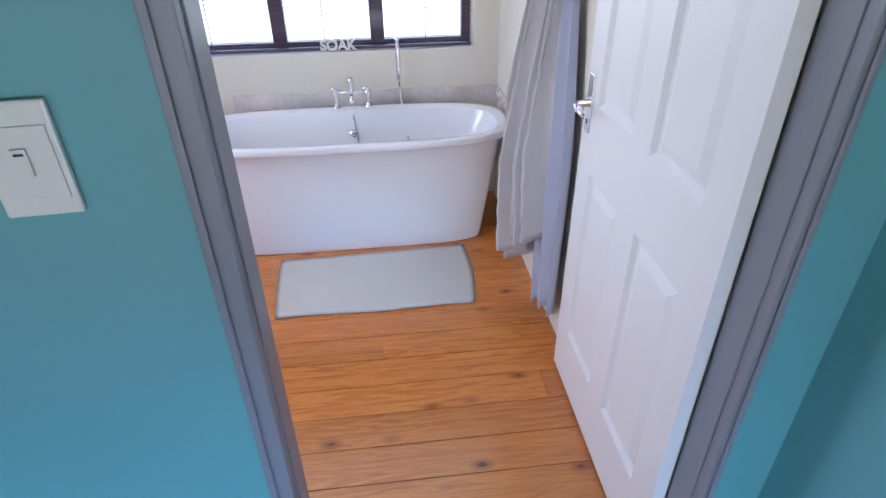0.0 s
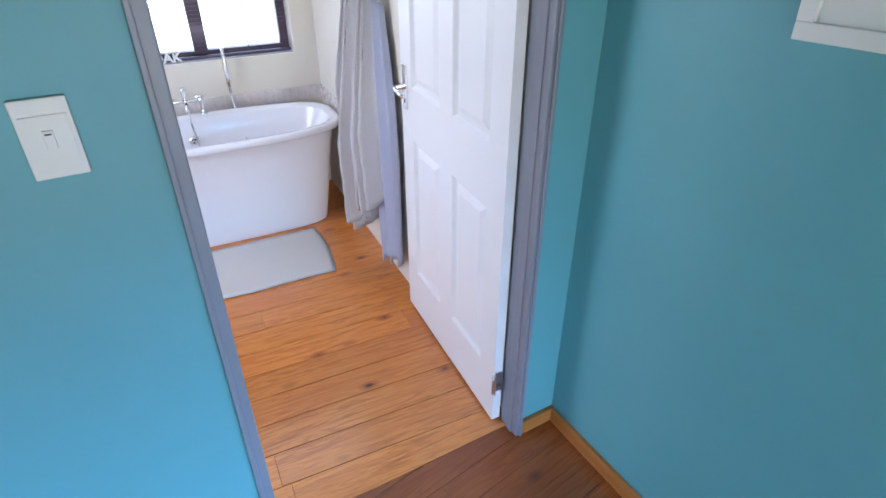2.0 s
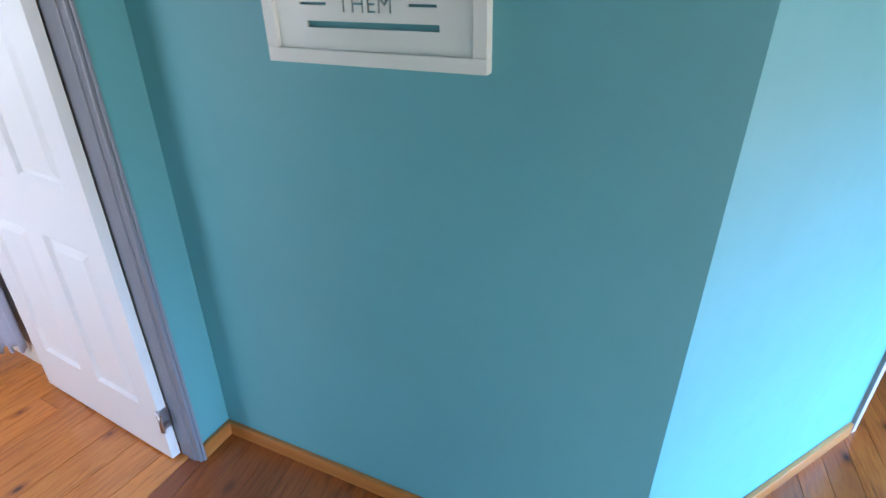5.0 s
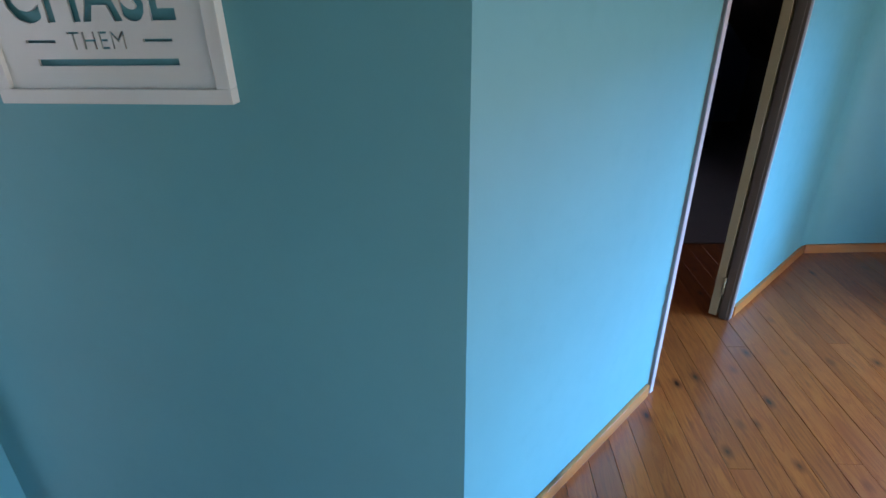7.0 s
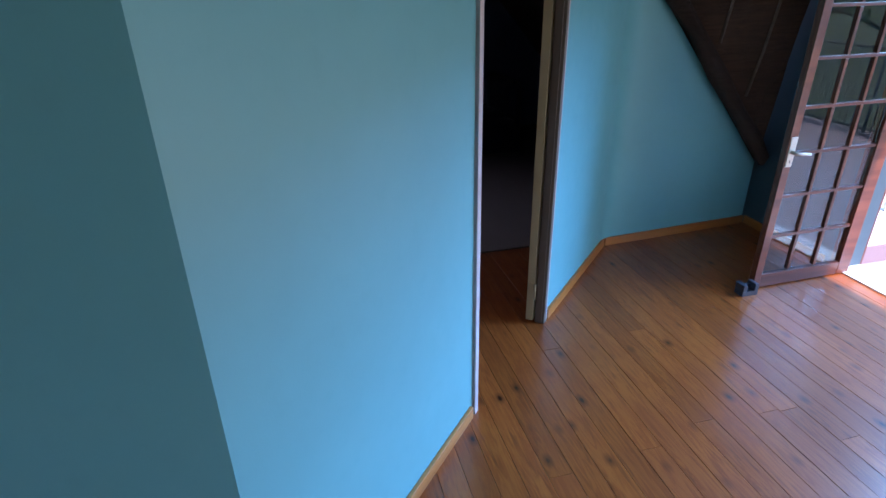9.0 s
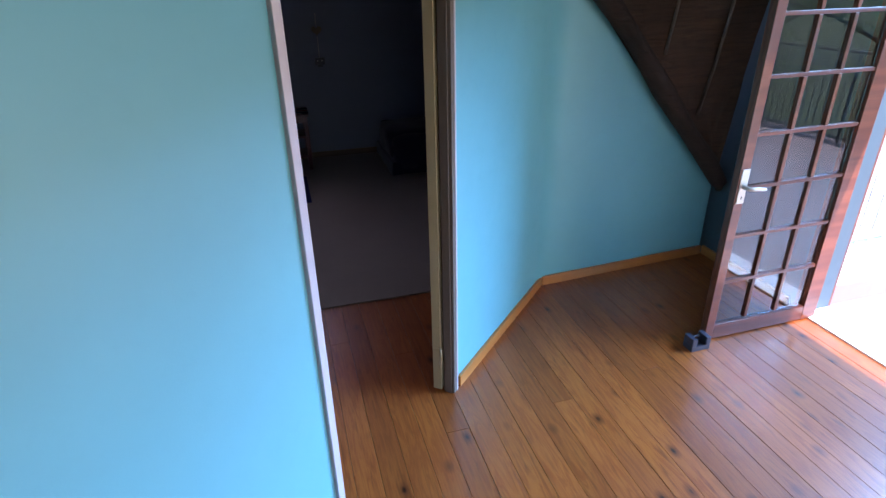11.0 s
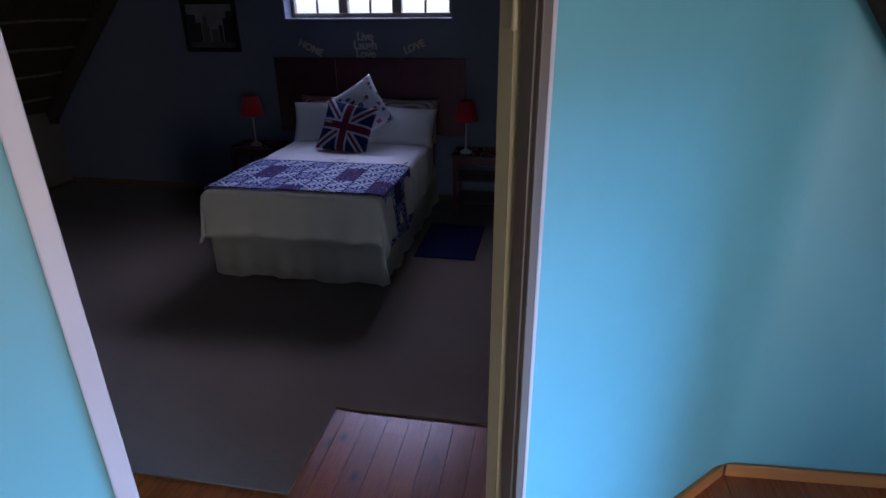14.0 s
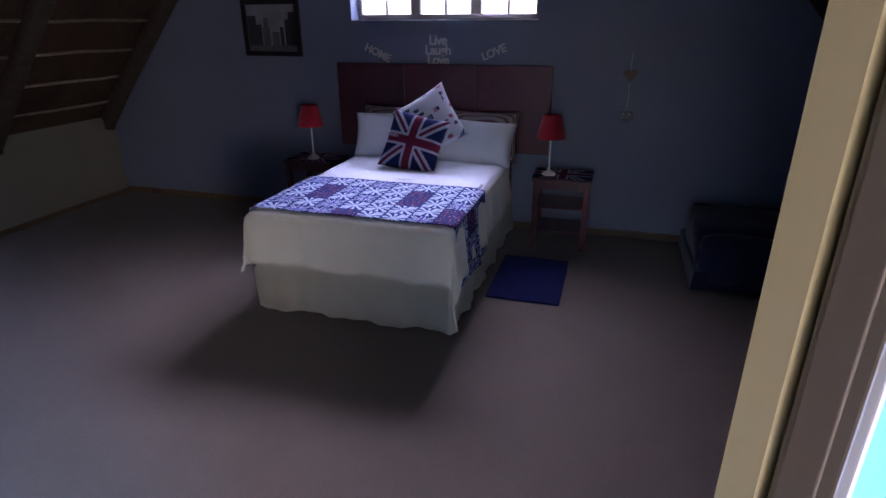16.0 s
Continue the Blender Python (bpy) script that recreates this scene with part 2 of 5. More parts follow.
# Landing boards: the same pine, redder, with the landing's shade in its colours.
M_BOARD2 = floor_wood("shaded_reddish_varnished_pine", (0.075, 0.014, 0.004), (0.25, 0.054, 0.009), (0.36, 0.095, 0.016), coat=0.5, shift=0.17)
M_SKIRT = wooden("varnished_pine_skirting", (0.28, 0.085, 0.018), (0.43, 0.155, 0.032), (0.54, 0.22, 0.055), coat=0.3, shift=0.08)
# Skirting for the bedroom, its shade mixed into a darker brown.
M_SKIRTDARK = wooden("shaded_brown_skirting", (0.05, 0.028, 0.014), (0.10, 0.058, 0.028), (0.14, 0.085, 0.042), coat=0.1, shift=0.08)
M_MEDIUM = wooden("red_brown_hardwood", (0.05, 0.011, 0.006), (0.10, 0.024, 0.011), (0.15, 0.040, 0.017), knots=False, coat=0.2, rough=(0.3, 0.45))
M_MAHOG = wooden("dark_mahogany", (0.058, 0.009, 0.012), (0.075, 0.012, 0.015), (0.085, 0.014, 0.016), knots=False, coat=0.3)
M_GLASS = clear_glass("window_glass")
M_CHROME = plain("chrome", (0.85, 0.86, 0.88), 0.08, 1.0, 0.02)
M_STEEL = plain("brushed_steel", (0.62, 0.62, 0.64), 0.28, 1.0, 0.08)
M_ENAMEL = plain("white_acrylic", (0.84, 0.83, 0.85), 0.12, 0.0, 0.01, 3.0)
M_PLASTIC = plain("white_plastic", (0.76, 0.75, 0.70), 0.3, 0.0, 0.02, 5.0)

# ---- mesh helpers ----


def link_mesh(name, bm, material, smooth=False):
    me = bpy.data.meshes.new(name)
    bm.to_mesh(me)
    bm.free()
    for mat in (material if isinstance(material, (list, tuple)) else [material]):
        me.materials.append(mat)
    if smooth:
        for p in me.polygons:
            p.use_smooth = True
    return new(name, me)


def part(name, bm, material, parent, label="", smooth=False):
    ob = link_mesh(name, bm, material, smooth)
    ob.parent = parent
    if label:
        tagged(ob, label)
    return ob


def thing(name, m, label, category, group="", kind=""):
    """An Empty at a thing's base, to carry its parts."""
    ob = new(name)
    ob.empty_display_size = 0.05
    ob.matrix_basis = m
    return tagged(ob, label, category, group, kind)


def add_box(bm, x0, x1, y0, y1, z0, z1, bevel=0.0, m=None, mat=0):
    t = bmesh.new()
    bmesh.ops.create_cube(t, size=1)
    for v in t.verts:
        v.co = Vector(((x0 + x1) / 2 + v.co.x * (x1 - x0), (y0 + y1) / 2 + v.co.y * (y1 - y0), (z0 + z1) / 2 + v.co.z * (z1 - z0)))
    if bevel:
        bmesh.ops.bevel(t, geom=t.edges[:], offset=bevel, segments=2, affect='EDGES', profile=0.6)
    if m is not None:
        bmesh.ops.transform(t, matrix=m, verts=t.verts)
    for f in t.faces:
        f.material_index = mat
    me = bpy.data.meshes.new("tmp")
    t.to_mesh(me)
    t.free()
    bm.from_mesh(me)
    bpy.data.meshes.remove(me)
    return bm


def box(x0, x1, y0, y1, z0, z1, bevel=0.0, m=None):
    return add_box(bmesh.new(), x0, x1, y0, y1, z0, z1, bevel, m)


def add_tube(bm, pts, radius, sides=10, cap=True):
    """A round bar through pts; radius a number or one for each point."""
    pts = [Vector(p) for p in pts]
    rad = radius if isinstance(radius, (list, tuple)) else [radius] * len(pts)
    rings, up = [], Vector((0, 0, 1))
    for i, p in enumerate(pts):
        d = (pts[min(i + 1, len(pts) - 1)] - pts[max(i - 1, 0)]).normalized()
        a = d.cross(up if abs(d.z) < 0.95 else Vector((1, 0, 0))).normalized()
        b = d.cross(a).normalized()
        rings.append([bm.verts.new(p + rad[i] * (math.cos(k * 2 * math.pi / sides) * a + math.sin(k * 2 * math.pi / sides) * b)) for k in range(sides)])
    for r0, r1 in zip(rings, rings[1:]):
        for k in range(sides):
            f = bm.faces.new((r0[k], r0[(k + 1) % sides], r1[(k + 1) % sides], r1[k]))
            f.smooth = True
    if cap:
        bm.faces.new(list(reversed(rings[0])))
        bm.faces.new(rings[-1])
    return bm


def tube(pts, radius, sides=10):
    bm = add_tube(bmesh.new(), pts, radius, sides)
    bmesh.ops.recalc_face_normals(bm, faces=bm.faces[:])
    return bm


def lathe(profile, sides=24, centre=(0, 0)):
    """A turned body from (radius, height) pairs."""
    bm = bmesh.new()
    rings = [[bm.verts.new((centre[0] + max(r, 1e-4) * math.cos(k * 2 * math.pi / sides), centre[1] + max(r, 1e-4) * math.sin(k * 2 * math.pi / sides), z)) for k in range(sides)] for r, z in profile]
    for r0, r1 in zip(rings, rings[1:]):
        for k in range(sides):
            f = bm.faces.new((r0[k], r0[(k + 1) % sides], r1[(k + 1) % sides], r1[k]))
            f.smooth = True
    bmesh.ops.recalc_face_normals(bm, faces=bm.faces[:])
    return bm


def prism(points, z0, z1):
    """An upright block over a plan outline."""
    bm = bmesh.new()
    lo = [bm.verts.new((x, y, z0)) for x, y in points]
    hi = [bm.verts.new((x, y, z1)) for x, y in points]
    bm.faces.new(list(reversed(lo)))
    bm.faces.new(hi)
    for i in range(len(points)):
        j = (i + 1) % len(points)
        bm.faces.new((lo[i], lo[j], hi[j], hi[i]))
    bmesh.ops.recalc_face_normals(bm, faces=bm.faces[:])
    return bm


def wall_matrix(a, b):
    """Local x along a to b on the room side's face, y into the wall, seen from the room with a to the left."""
    a, b = Vector((a[0], a[1], 0)), Vector((b[0], b[1], 0))
    d = (b - a).normalized()
    n = Vector((-d.y, d.x, 0))
    m = Matrix(((d.x, n.x, 0, a.x), (d.y, n.y, 0, a.y), (0, 0, 1, 0), (0, 0, 0, 1)))
    return m, (b - a).length


def wall(name, a, b, thick, height, material, holes=(), clip=(), before=0.0, after=0.0):
    m, length = wall_matrix(a, b)
    bm = bmesh.new()
    x = -before
    for s0, s1, z0, z1 in sorted(holes):
        add_box(bm, x, s0, 0, thick, 0, height)
        if z0 > 0.001:
            add_box(bm, s0, s1, 0, thick, 0, z0)
        if z1 < height:
            add_box(bm, s0, s1, 0, thick, z1, height)
        x = s1
    add_box(bm, x, length + after, 0, thick, 0, height)
    bmesh.ops.transform(bm, matrix=m, verts=bm.verts)
    for co, no in clip:
        bmesh.ops.bisect_plane(bm, geom=bm.verts[:] + bm.edges[:] + bm.faces[:], plane_co=co, plane_no=no, clear_outer=True)
        bmesh.ops.holes_fill(bm, edges=[e for e in bm.edges if e.is_boundary])
    return tagged(link_mesh(name, bm, material), kind="structure")


# ---- structure ----
RIDGE_V, RIDGE_Z, PITCH = -1.26, 4.75, 1.137
ROOF_A = (H(0, RIDGE_V, RIDGE_Z), HOUSE.to_3x3() @ Vector((0, PITCH, 1)).normalized())
ROOF_B = (H(0, RIDGE_V, RIDGE_Z), HOUSE.to_3x3() @ Vector((0, -PITCH, 1)).normalized())
CLIP = [ROOF_A, ROOF_B]
CORNER, NEAR, FAR, BEND, KNEE = (0.0, -1.512), (1.012, -2.208), (1.715, -2.741), (2.618, -3.43), (2.866, -4.655)

# landing
wall("wall_bathroom_front", (-3.4, 0), (0, 0), 0.10, 4.9, M_TURQ, [(3.4 - 1.05, 3.4 - 0.149, 0, 2.06)], CLIP)
wall("wall_picture", (0, 0), CORNER, 0.10, 4.9, M_TURQ, (), CLIP, before=0.10)
wall("wall_bedroom_near", CORNER, NEAR, 0.10, 4.9, M_TURQ, (), CLIP)
wall("wall_bedroom_far", FAR, BEND, 0.044, 4.9, M_TURQ, (), CLIP)
dm, dl = wall_matrix(NEAR, FAR)
lintel = box(0, dl, 0, 0.10, 2.06, 4.9, 0, dm)
for co, no in CLIP:
    bmesh.ops.bisect_plane(lintel, geom=lintel.verts[:] + lintel.edges[:] + lintel.faces[:], plane_co=co, plane_no=no, clear_outer=True)
    bmesh.ops.holes_fill(lintel, edges=[e for e in lintel.edges if e.is_boundary])
tagged(link_mesh("wall_bedroom_lintel", lintel, M_TURQ), kind="structure")
wall("wall_gable_partition", BEND, KNEE, 0.10, 4.9, M_TURQ, (), CLIP)
bend_p, bend_a, bend_b = Vector((*BEND, 0)), (Vector((*FAR, 0)) - Vector((*BEND, 0))).normalized(), (Vector((*KNEE, 0)) - Vector((*BEND, 0))).normalized()
half_turn = (math.pi - bend_a.angle(bend_b)) / 2
round_r = 0.09 / math.tan(half_turn)
inward = (bend_a + bend_b).normalized()
centre = bend_p + inward * (round_r / math.cos(half_turn))
start = bend_p + bend_a * 0.09 - centre
sign = 1 if start.cross(bend_p + bend_b * 0.09 - centre).z > 0 else -1
arc = [centre + Matrix.Rotation(sign * 2 * half_turn * k / 12, 3, 'Z') @ start for k in range(13)]
fillet = prism([tuple(bend_p[:2])] + [tuple(p[:2]) for p in arc], 0.063, 4.9)
for co, no in CLIP:
    bmesh.ops.bisect_plane(fillet, geom=fillet.verts[:] + fillet.edges[:] + fillet.faces[:], plane_co=co, plane_no=no, clear_outer=True)
tagged(link_mesh("wall_bend_rounding", fillet, M_TURQ), kind="structure")
door_a, door_b = H(2.19, -5.03), H(-3.6, -5.03)
# The opening is widened westwards, out of view, to admit the fill lamp.
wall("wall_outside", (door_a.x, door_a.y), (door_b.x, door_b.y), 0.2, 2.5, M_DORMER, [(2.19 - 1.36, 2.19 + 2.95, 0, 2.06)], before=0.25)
west_a, west_b = H(-3.4, -5.23), (-3.4, 0.1)
# The hole is an unseen, added opening that lets the west fill through.
wall("wall_west", (west_a.x, west_a.y), west_b, 0.15, 4.9, M_TURQ, [(1.4, 3.6, 0.25, 2.1)], CLIP)

# bathroom
ba, bb = B(-0.145, 2.42), B(-0.145, 0.08)
bl, br = B(-2.6, 2.42), B(-0.145, 2.42)
wall("wall_bathroom_side", (br.x, br.y), (bb.x, bb.y), 0.10, 2.7, M_CREAM)
wall("wall_bathroom_window", (bl.x, bl.y), (br.x, br.y), 0.25, 2.7, M_CREAM, [(2.6 - 1.84, 2.6 - 0.285, 0.87, 2.38)])
bw = B(-2.6, 0.1)
wall("wall_bathroom_west", (bw.x, bw.y), (bl.x, bl.y), 0.12, 2.7, M_CREAM, [(0.45, 1.65, 0.95, 2.05)])
# Unseen slab added outside the west window to block direct sun.
tagged(link_mesh("eaves_bathroom", box(-4.1, -2.73, 0.0, 2.6, 2.20, 2.28, 0, BATH), M_WHITEWALL), kind="structure")
lining = box(-3.0, -1.13, 0.103, 0.113, 0, 2.7)
tagged(link_mesh("wall_bathroom_inside", lining, M_CREAM), kind="structure")
tagged(link_mesh("ceiling_bathroom", box(-3.2, 0.3, 0.1, 2.9, 2.7, 2.8), M_WHITEWALL), kind="structure")

# bedroom
h0, h1 = H(5.435, 2.5), H(5.435, -5.0)
wall("wall_bedroom_head", (h0.x, h0.y), (h1.x, h1.y), 0.22, 4.9, M_GREYBLUE, [(2.5 + 0.51, 2.5 + 2.06, 1.69, 2.5)], CLIP)
h2, h3 = H(0.73, 2.21), H(5.435, 2.21)
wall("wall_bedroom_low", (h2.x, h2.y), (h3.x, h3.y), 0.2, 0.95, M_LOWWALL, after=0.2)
h4, h5 = H(5.435, -4.73), H(2.3, -4.73)
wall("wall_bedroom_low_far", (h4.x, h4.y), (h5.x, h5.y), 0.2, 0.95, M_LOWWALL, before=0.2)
wall("wall_bedroom_west", (0.31, -1.55), (0.31, 2.6), 0.1, 4.9, M_GREYBLUE, (), CLIP)

# floor slab below the boards
tagged(link_mesh("floor", prism([tuple(H(-3.6, -5.2)[:2]), tuple(H(5.6, -5.0)[:2]), tuple(H(5.6, 2.5)[:2]), (-3.4, 2.95)], -0.25, -0.026), plain("floor_underlay", (0.03, 0.02, 0.015), 0.8)), kind="structure")
# ---- more materials ----


def thatch_material(name, dark, light):
    m, nt, b = nodes_of(name)
    n = noise_of(nt, mapped(nt, (60, 2.2, 60)), 1.0, 5, 0.7)
    big = noise_of(nt, mapped(nt), 2.5, 3)
    col = ramp_of(nt, n, [(0.25, dark), (0.75, light)])
    col = mix_of(nt, col, tuple(c * 0.4 for c in dark), ramp_of(nt, big, [(0.4, (0, 0, 0)), (0.75, (0.6, 0.6, 0.6))]))
    nt.links.new(col, b.inputs["Base Color"])
    b.inputs["Roughness"].default_value = 0.95
    bump_of(nt, b, n, 0.9, 0.02)
    return m


M_THATCH = thatch_material("dark_thatch", (0.026, 0.012, 0.007), (0.092, 0.046, 0.025))
M_THATCHEDGE = thatch_material("dark_thatch_edge", (0.016, 0.008, 0.005), (0.045, 0.022, 0.013))
M_LOG = wooden("dark_creosoted_log", (0.012, 0.008, 0.006), (0.030, 0.020, 0.015), (0.05, 0.034, 0.024), knots=False, rough=(0.7, 0.9), along=(3, 20, 20))
M_LATH = wooden("pale_split_lath", (0.10, 0.075, 0.055), (0.19, 0.15, 0.11), (0.26, 0.21, 0.16), knots=False, rough=(0.6, 0.8), along=(3, 20, 20))
# The split lath again at about half the brightness, for the landing.
M_LATHDARK = wooden("darker_split_lath", (0.05, 0.037, 0.026), (0.09, 0.068, 0.05), (0.12, 0.09, 0.068), knots=False, rough=(0.6, 0.8), along=(3, 20, 20))
M_TOWEL = cloth("grey_white_towelling", (0.56, 0.54, 0.55), 190.0, 0.06, 0.6)
M_TOWELBLUE = cloth("pale_blue_towelling", (0.40, 0.42, 0.54), 190.0, 0.06, 0.6)
M_MAT = cloth("cream_cotton_mat", (0.93, 0.90, 0.86), 150.0, 0.01, 0.06)
M_LINEN = cloth("cream_linen", (0.68, 0.63, 0.51), 420.0, 0.03, 0.15)
M_LINENWHITE = cloth("white_cotton", (0.74, 0.74, 0.76), 420.0, 0.03, 0.15)
M_NAVYCLOTH = cloth("navy_slipcover", (0.018, 0.022, 0.055), 200.0, 0.1, 0.3)
M_RUG = cloth("blue_rug_pile", (0.006, 0.008, 0.065), 120.0, 0.12, 0.9)
for rug_node in M_RUG.node_tree.nodes:
    if rug_node.type == 'BSDF_PRINCIPLED':
        rug_node.inputs["Sheen Weight"].default_value = 0.02
M_CARPET = cloth("taupe_carpet_pile", (0.165, 0.112, 0.074), 140.0, 0.10, 0.9)
M_SHADE = cloth("red_lampshade", (0.42, 0.015, 0.03), 300.0, 0.06, 0.2)
M_LETTER = plain("cream_painted_board", (0.55, 0.52, 0.48), 0.5, 0.0, 0.06)
M_BLACKFRAME = plain("black_frame_lacquer", (0.012, 0.011, 0.014), 0.3)
M_DARKPLASTIC = plain("dark_grey_plastic", (0.035, 0.035, 0.05), 0.35)
M_BLIND = plain("navy_brown_blind_slat", (0.085, 0.065, 0.12), 0.4)
M_WINFRAME = wooden("dark_window_timber", (0.09, 0.055, 0.085), (0.13, 0.08, 0.12), (0.16, 0.10, 0.15), knots=False)
M_WINPAINT = painted("brown_grey_window_paint", (0.16, 0.14, 0.13), 0.06)
M_SILLWHITE = painted("white_window_reveal", (0.80, 0.79, 0.80), 0.02)
M_TILE = painted("marbled_cream_tile", (0.70, 0.64, 0.61), 0.20, (0.2, 0.35), 0.08, 2.2)
M_GROUT = plain("pale_grout", (0.55, 0.52, 0.50), 0.8)
M_TERRACE = plain("pink_grey_terrace_tile", (0.36, 0.29, 0.29), 0.55, 0.0, 0.2, 8.0)
M_PLINTH = painted("dusty_pink_plinth_paint", (0.30, 0.19, 0.20), 0.08)
M_OUTWALL = painted("white_outdoor_plaster", (0.80, 0.78, 0.78), 0.05, (0.7, 0.9), 0.5)
M_RAIL = plain("white_painted_iron", (0.75, 0.74, 0.73), 0.45)
M_DARKIRON = plain("dark_grey_iron", (0.08, 0.08, 0.09), 0.5)
M_PAVING = plain("pale_paving", (0.62, 0.58, 0.54), 0.8, 0.0, 0.15, 3.0)
M_GRASS = plain("lawn_green", (0.07, 0.11, 0.03), 0.9, 0.0, 0.5, 2.0)
M_BARK = plain("grey_brown_bark", (0.14, 0.10, 0.075), 0.9, 0.0, 0.5, 12.0)
M_LEAF = plain("green_leaf", (0.115, 0.21, 0.04), 0.5, 0.0, 0.5, 2.0)
M_CONIFER = plain("yellow_green_leaf", (0.20, 0.22, 0.03), 0.6, 0.0, 0.4, 2.0)


def math_node(nt, op, a, b=None, clamp=False):
    n = nt.nodes.new("ShaderNodeMath")
    n.operation, n.use_clamp = op, clamp
    for i, val in enumerate((a, b)):
        if val is None:
            continue
        if isinstance(val, (int, float)):
            n.inputs[i].default_value = val
        else:
            nt.links.new(val, n.inputs[i])
    return n.outputs[0]


def flag_fabric(name, cell, navy, white, red, patchwork):
    """Printed cloth of crossed stripes, once over the whole piece or cell by cell with other prints between."""
    m, nt, b = nodes_of(name)
    sep = nt.nodes.new("ShaderNodeSeparateXYZ")
    nt.links.new(mapped(nt, (1 / cell[0], 1 / cell[1], 1 / cell[1])), sep.inputs[0])
    across = math_node(nt, 'ADD', sep.outputs[1], sep.outputs[2]) if patchwork else sep.outputs[1]
    if patchwork:
        fx, fy = math_node(nt, 'FLOOR', sep.outputs[0]), math_node(nt, 'FLOOR', across)
        a = math_node(nt, 'SUBTRACT', math_node(nt, 'FRACT', sep.outputs[0]), 0.5)
        c = math_node(nt, 'SUBTRACT', math_node(nt, 'FRACT', across), 0.5)
    else:
        a, c = sep.outputs[0], across
    d1 = math_node(nt, 'ABSOLUTE', math_node(nt, 'SUBTRACT', a, c))
    d2 = math_node(nt, 'ABSOLUTE', math_node(nt, 'ADD', a, c))
    diag = math_node(nt, 'MINIMUM', d1, d2)
    cross = math_node(nt, 'MINIMUM', math_node(nt, 'ABSOLUTE', a), math_node(nt, 'ABSOLUTE', c))
    col = mix_of(nt, navy, white, math_node(nt, 'LESS_THAN', diag, 0.10))
    col = mix_of(nt, col, red if not patchwork else navy, math_node(nt, 'LESS_THAN', diag, 0.035))
    col = mix_of(nt, col, white, math_node(nt, 'LESS_THAN', cross, 0.105))
    col = mix_of(nt, col, red if not patchwork else (0.10, 0.09, 0.30), math_node(nt, 'LESS_THAN', cross, 0.065))
    if patchwork:
        comb = nt.nodes.new("ShaderNodeCombineXYZ")
        nt.links.new(fx, comb.inputs[0])
        nt.links.new(fy, comb.inputs[1])
        wn2 = nt.nodes.new("ShaderNodeTexWhiteNoise")
        wn2.noise_dimensions = '2D'
        nt.links.new(comb.outputs[0], wn2.inputs["Vector"])
        rays = math_node(nt, 'SINE', math_node(nt, 'MULTIPLY', math_node(nt, 'ARCTAN2', a, c), 10.0))
        star = mix_of(nt, navy, white, math_node(nt, 'GREATER_THAN', rays, 0.0))
        star = mix_of(nt, star, white, math_node(nt, 'LESS_THAN', diag, 0.07))
        vor = nt.nodes.new("ShaderNodeTexVoronoi")
        vor.inputs["Scale"].default_value = 60.0
        nt.links.new(mapped(nt), vor.inputs["Vector"])
        dots = mix_of(nt, red, navy, math_node(nt, 'GREATER_THAN', vor.outputs["Distance"], 0.42))
        dots = mix_of(nt, dots, white, math_node(nt, 'LESS_THAN', vor.outputs["Distance"], 0.16))
        col = mix_of(nt, col, star, math_node(nt, 'GREATER_THAN', wn2.outputs["Value"], 0.30))
        col = mix_of(nt, col, dots, math_node(nt, 'GREATER_THAN', wn2.outputs["Value"], 0.84))
        seam = math_node(nt, 'GREATER_THAN', math_node(nt, 'MAXIMUM', math_node(nt, 'ABSOLUTE', a), math_node(nt, 'ABSOLUTE', c)), 0.465)
        col = mix_of(nt, col, navy, seam)
    fade = noise_of(nt, mapped(nt), 30, 4)
    col = mix_of(nt, col, tuple(x * 0.6 for x in navy), ramp_of(nt, fade, [(0.5, (0, 0, 0)), (0.75, (0.35, 0.35, 0.35))]))
    nt.links.new(col, b.inputs["Base Color"])
    b.inputs["Roughness"].default_value = 0.9
    b.inputs["Specular IOR Level"].default_value = 0.2
    bump_of(nt, b, noise_of(nt, mapped(nt), 380, 2), 0.2, 0.002)
    return m


def sprinkled_fabric(name, ground, marks):
    m, nt, b = nodes_of(name)
    br = nt.nodes.new("ShaderNodeTexVoronoi")
    br.inputs["Scale"].default_value = 15.0
    br.distance = 'CHEBYCHEV'
    nt.links.new(mapped(nt, (1.0, 1.5, 1.0)), br.inputs["Vector"])
    sep = nt.nodes.new("ShaderNodeSeparateXYZ")
    nt.links.new(br.outputs["Color"], sep.inputs[0])
    pick = math_node(nt, 'MULTIPLY', math_node(nt, 'GREATER_THAN', sep.outputs[0], 0.38), math_node(nt, 'LESS_THAN', br.outputs["Distance"], 0.33))
    fine = noise_of(nt, mapped(nt), 110, 3)
    pick = math_node(nt, 'MULTIPLY', pick, math_node(nt, 'GREATER_THAN', fine, 0.42))
    ink = mix_of(nt, marks[0], marks[1], math_node(nt, 'GREATER_THAN', sep.outputs[1], 0.72))
    nt.links.new(mix_of(nt, ground, ink, pick), b.inputs["Base Color"])
    b.inputs["Roughness"].default_value = 0.9
    return m


def striped_fabric(name, ground, stripe, period):
    m, nt, b = nodes_of(name)
    sep = nt.nodes.new("ShaderNodeSeparateXYZ")
    nt.links.new(mapped(nt), sep.inputs[0])
    s = math_node(nt, 'FRACT', math_node(nt, 'DIVIDE', sep.outputs[2], period))
    nt.links.new(mix_of(nt, ground, stripe, math_node(nt, 'GREATER_THAN', s, 0.6)), b.inputs["Base Color"])
    b.inputs["Roughness"].default_value = 0.9
    return m


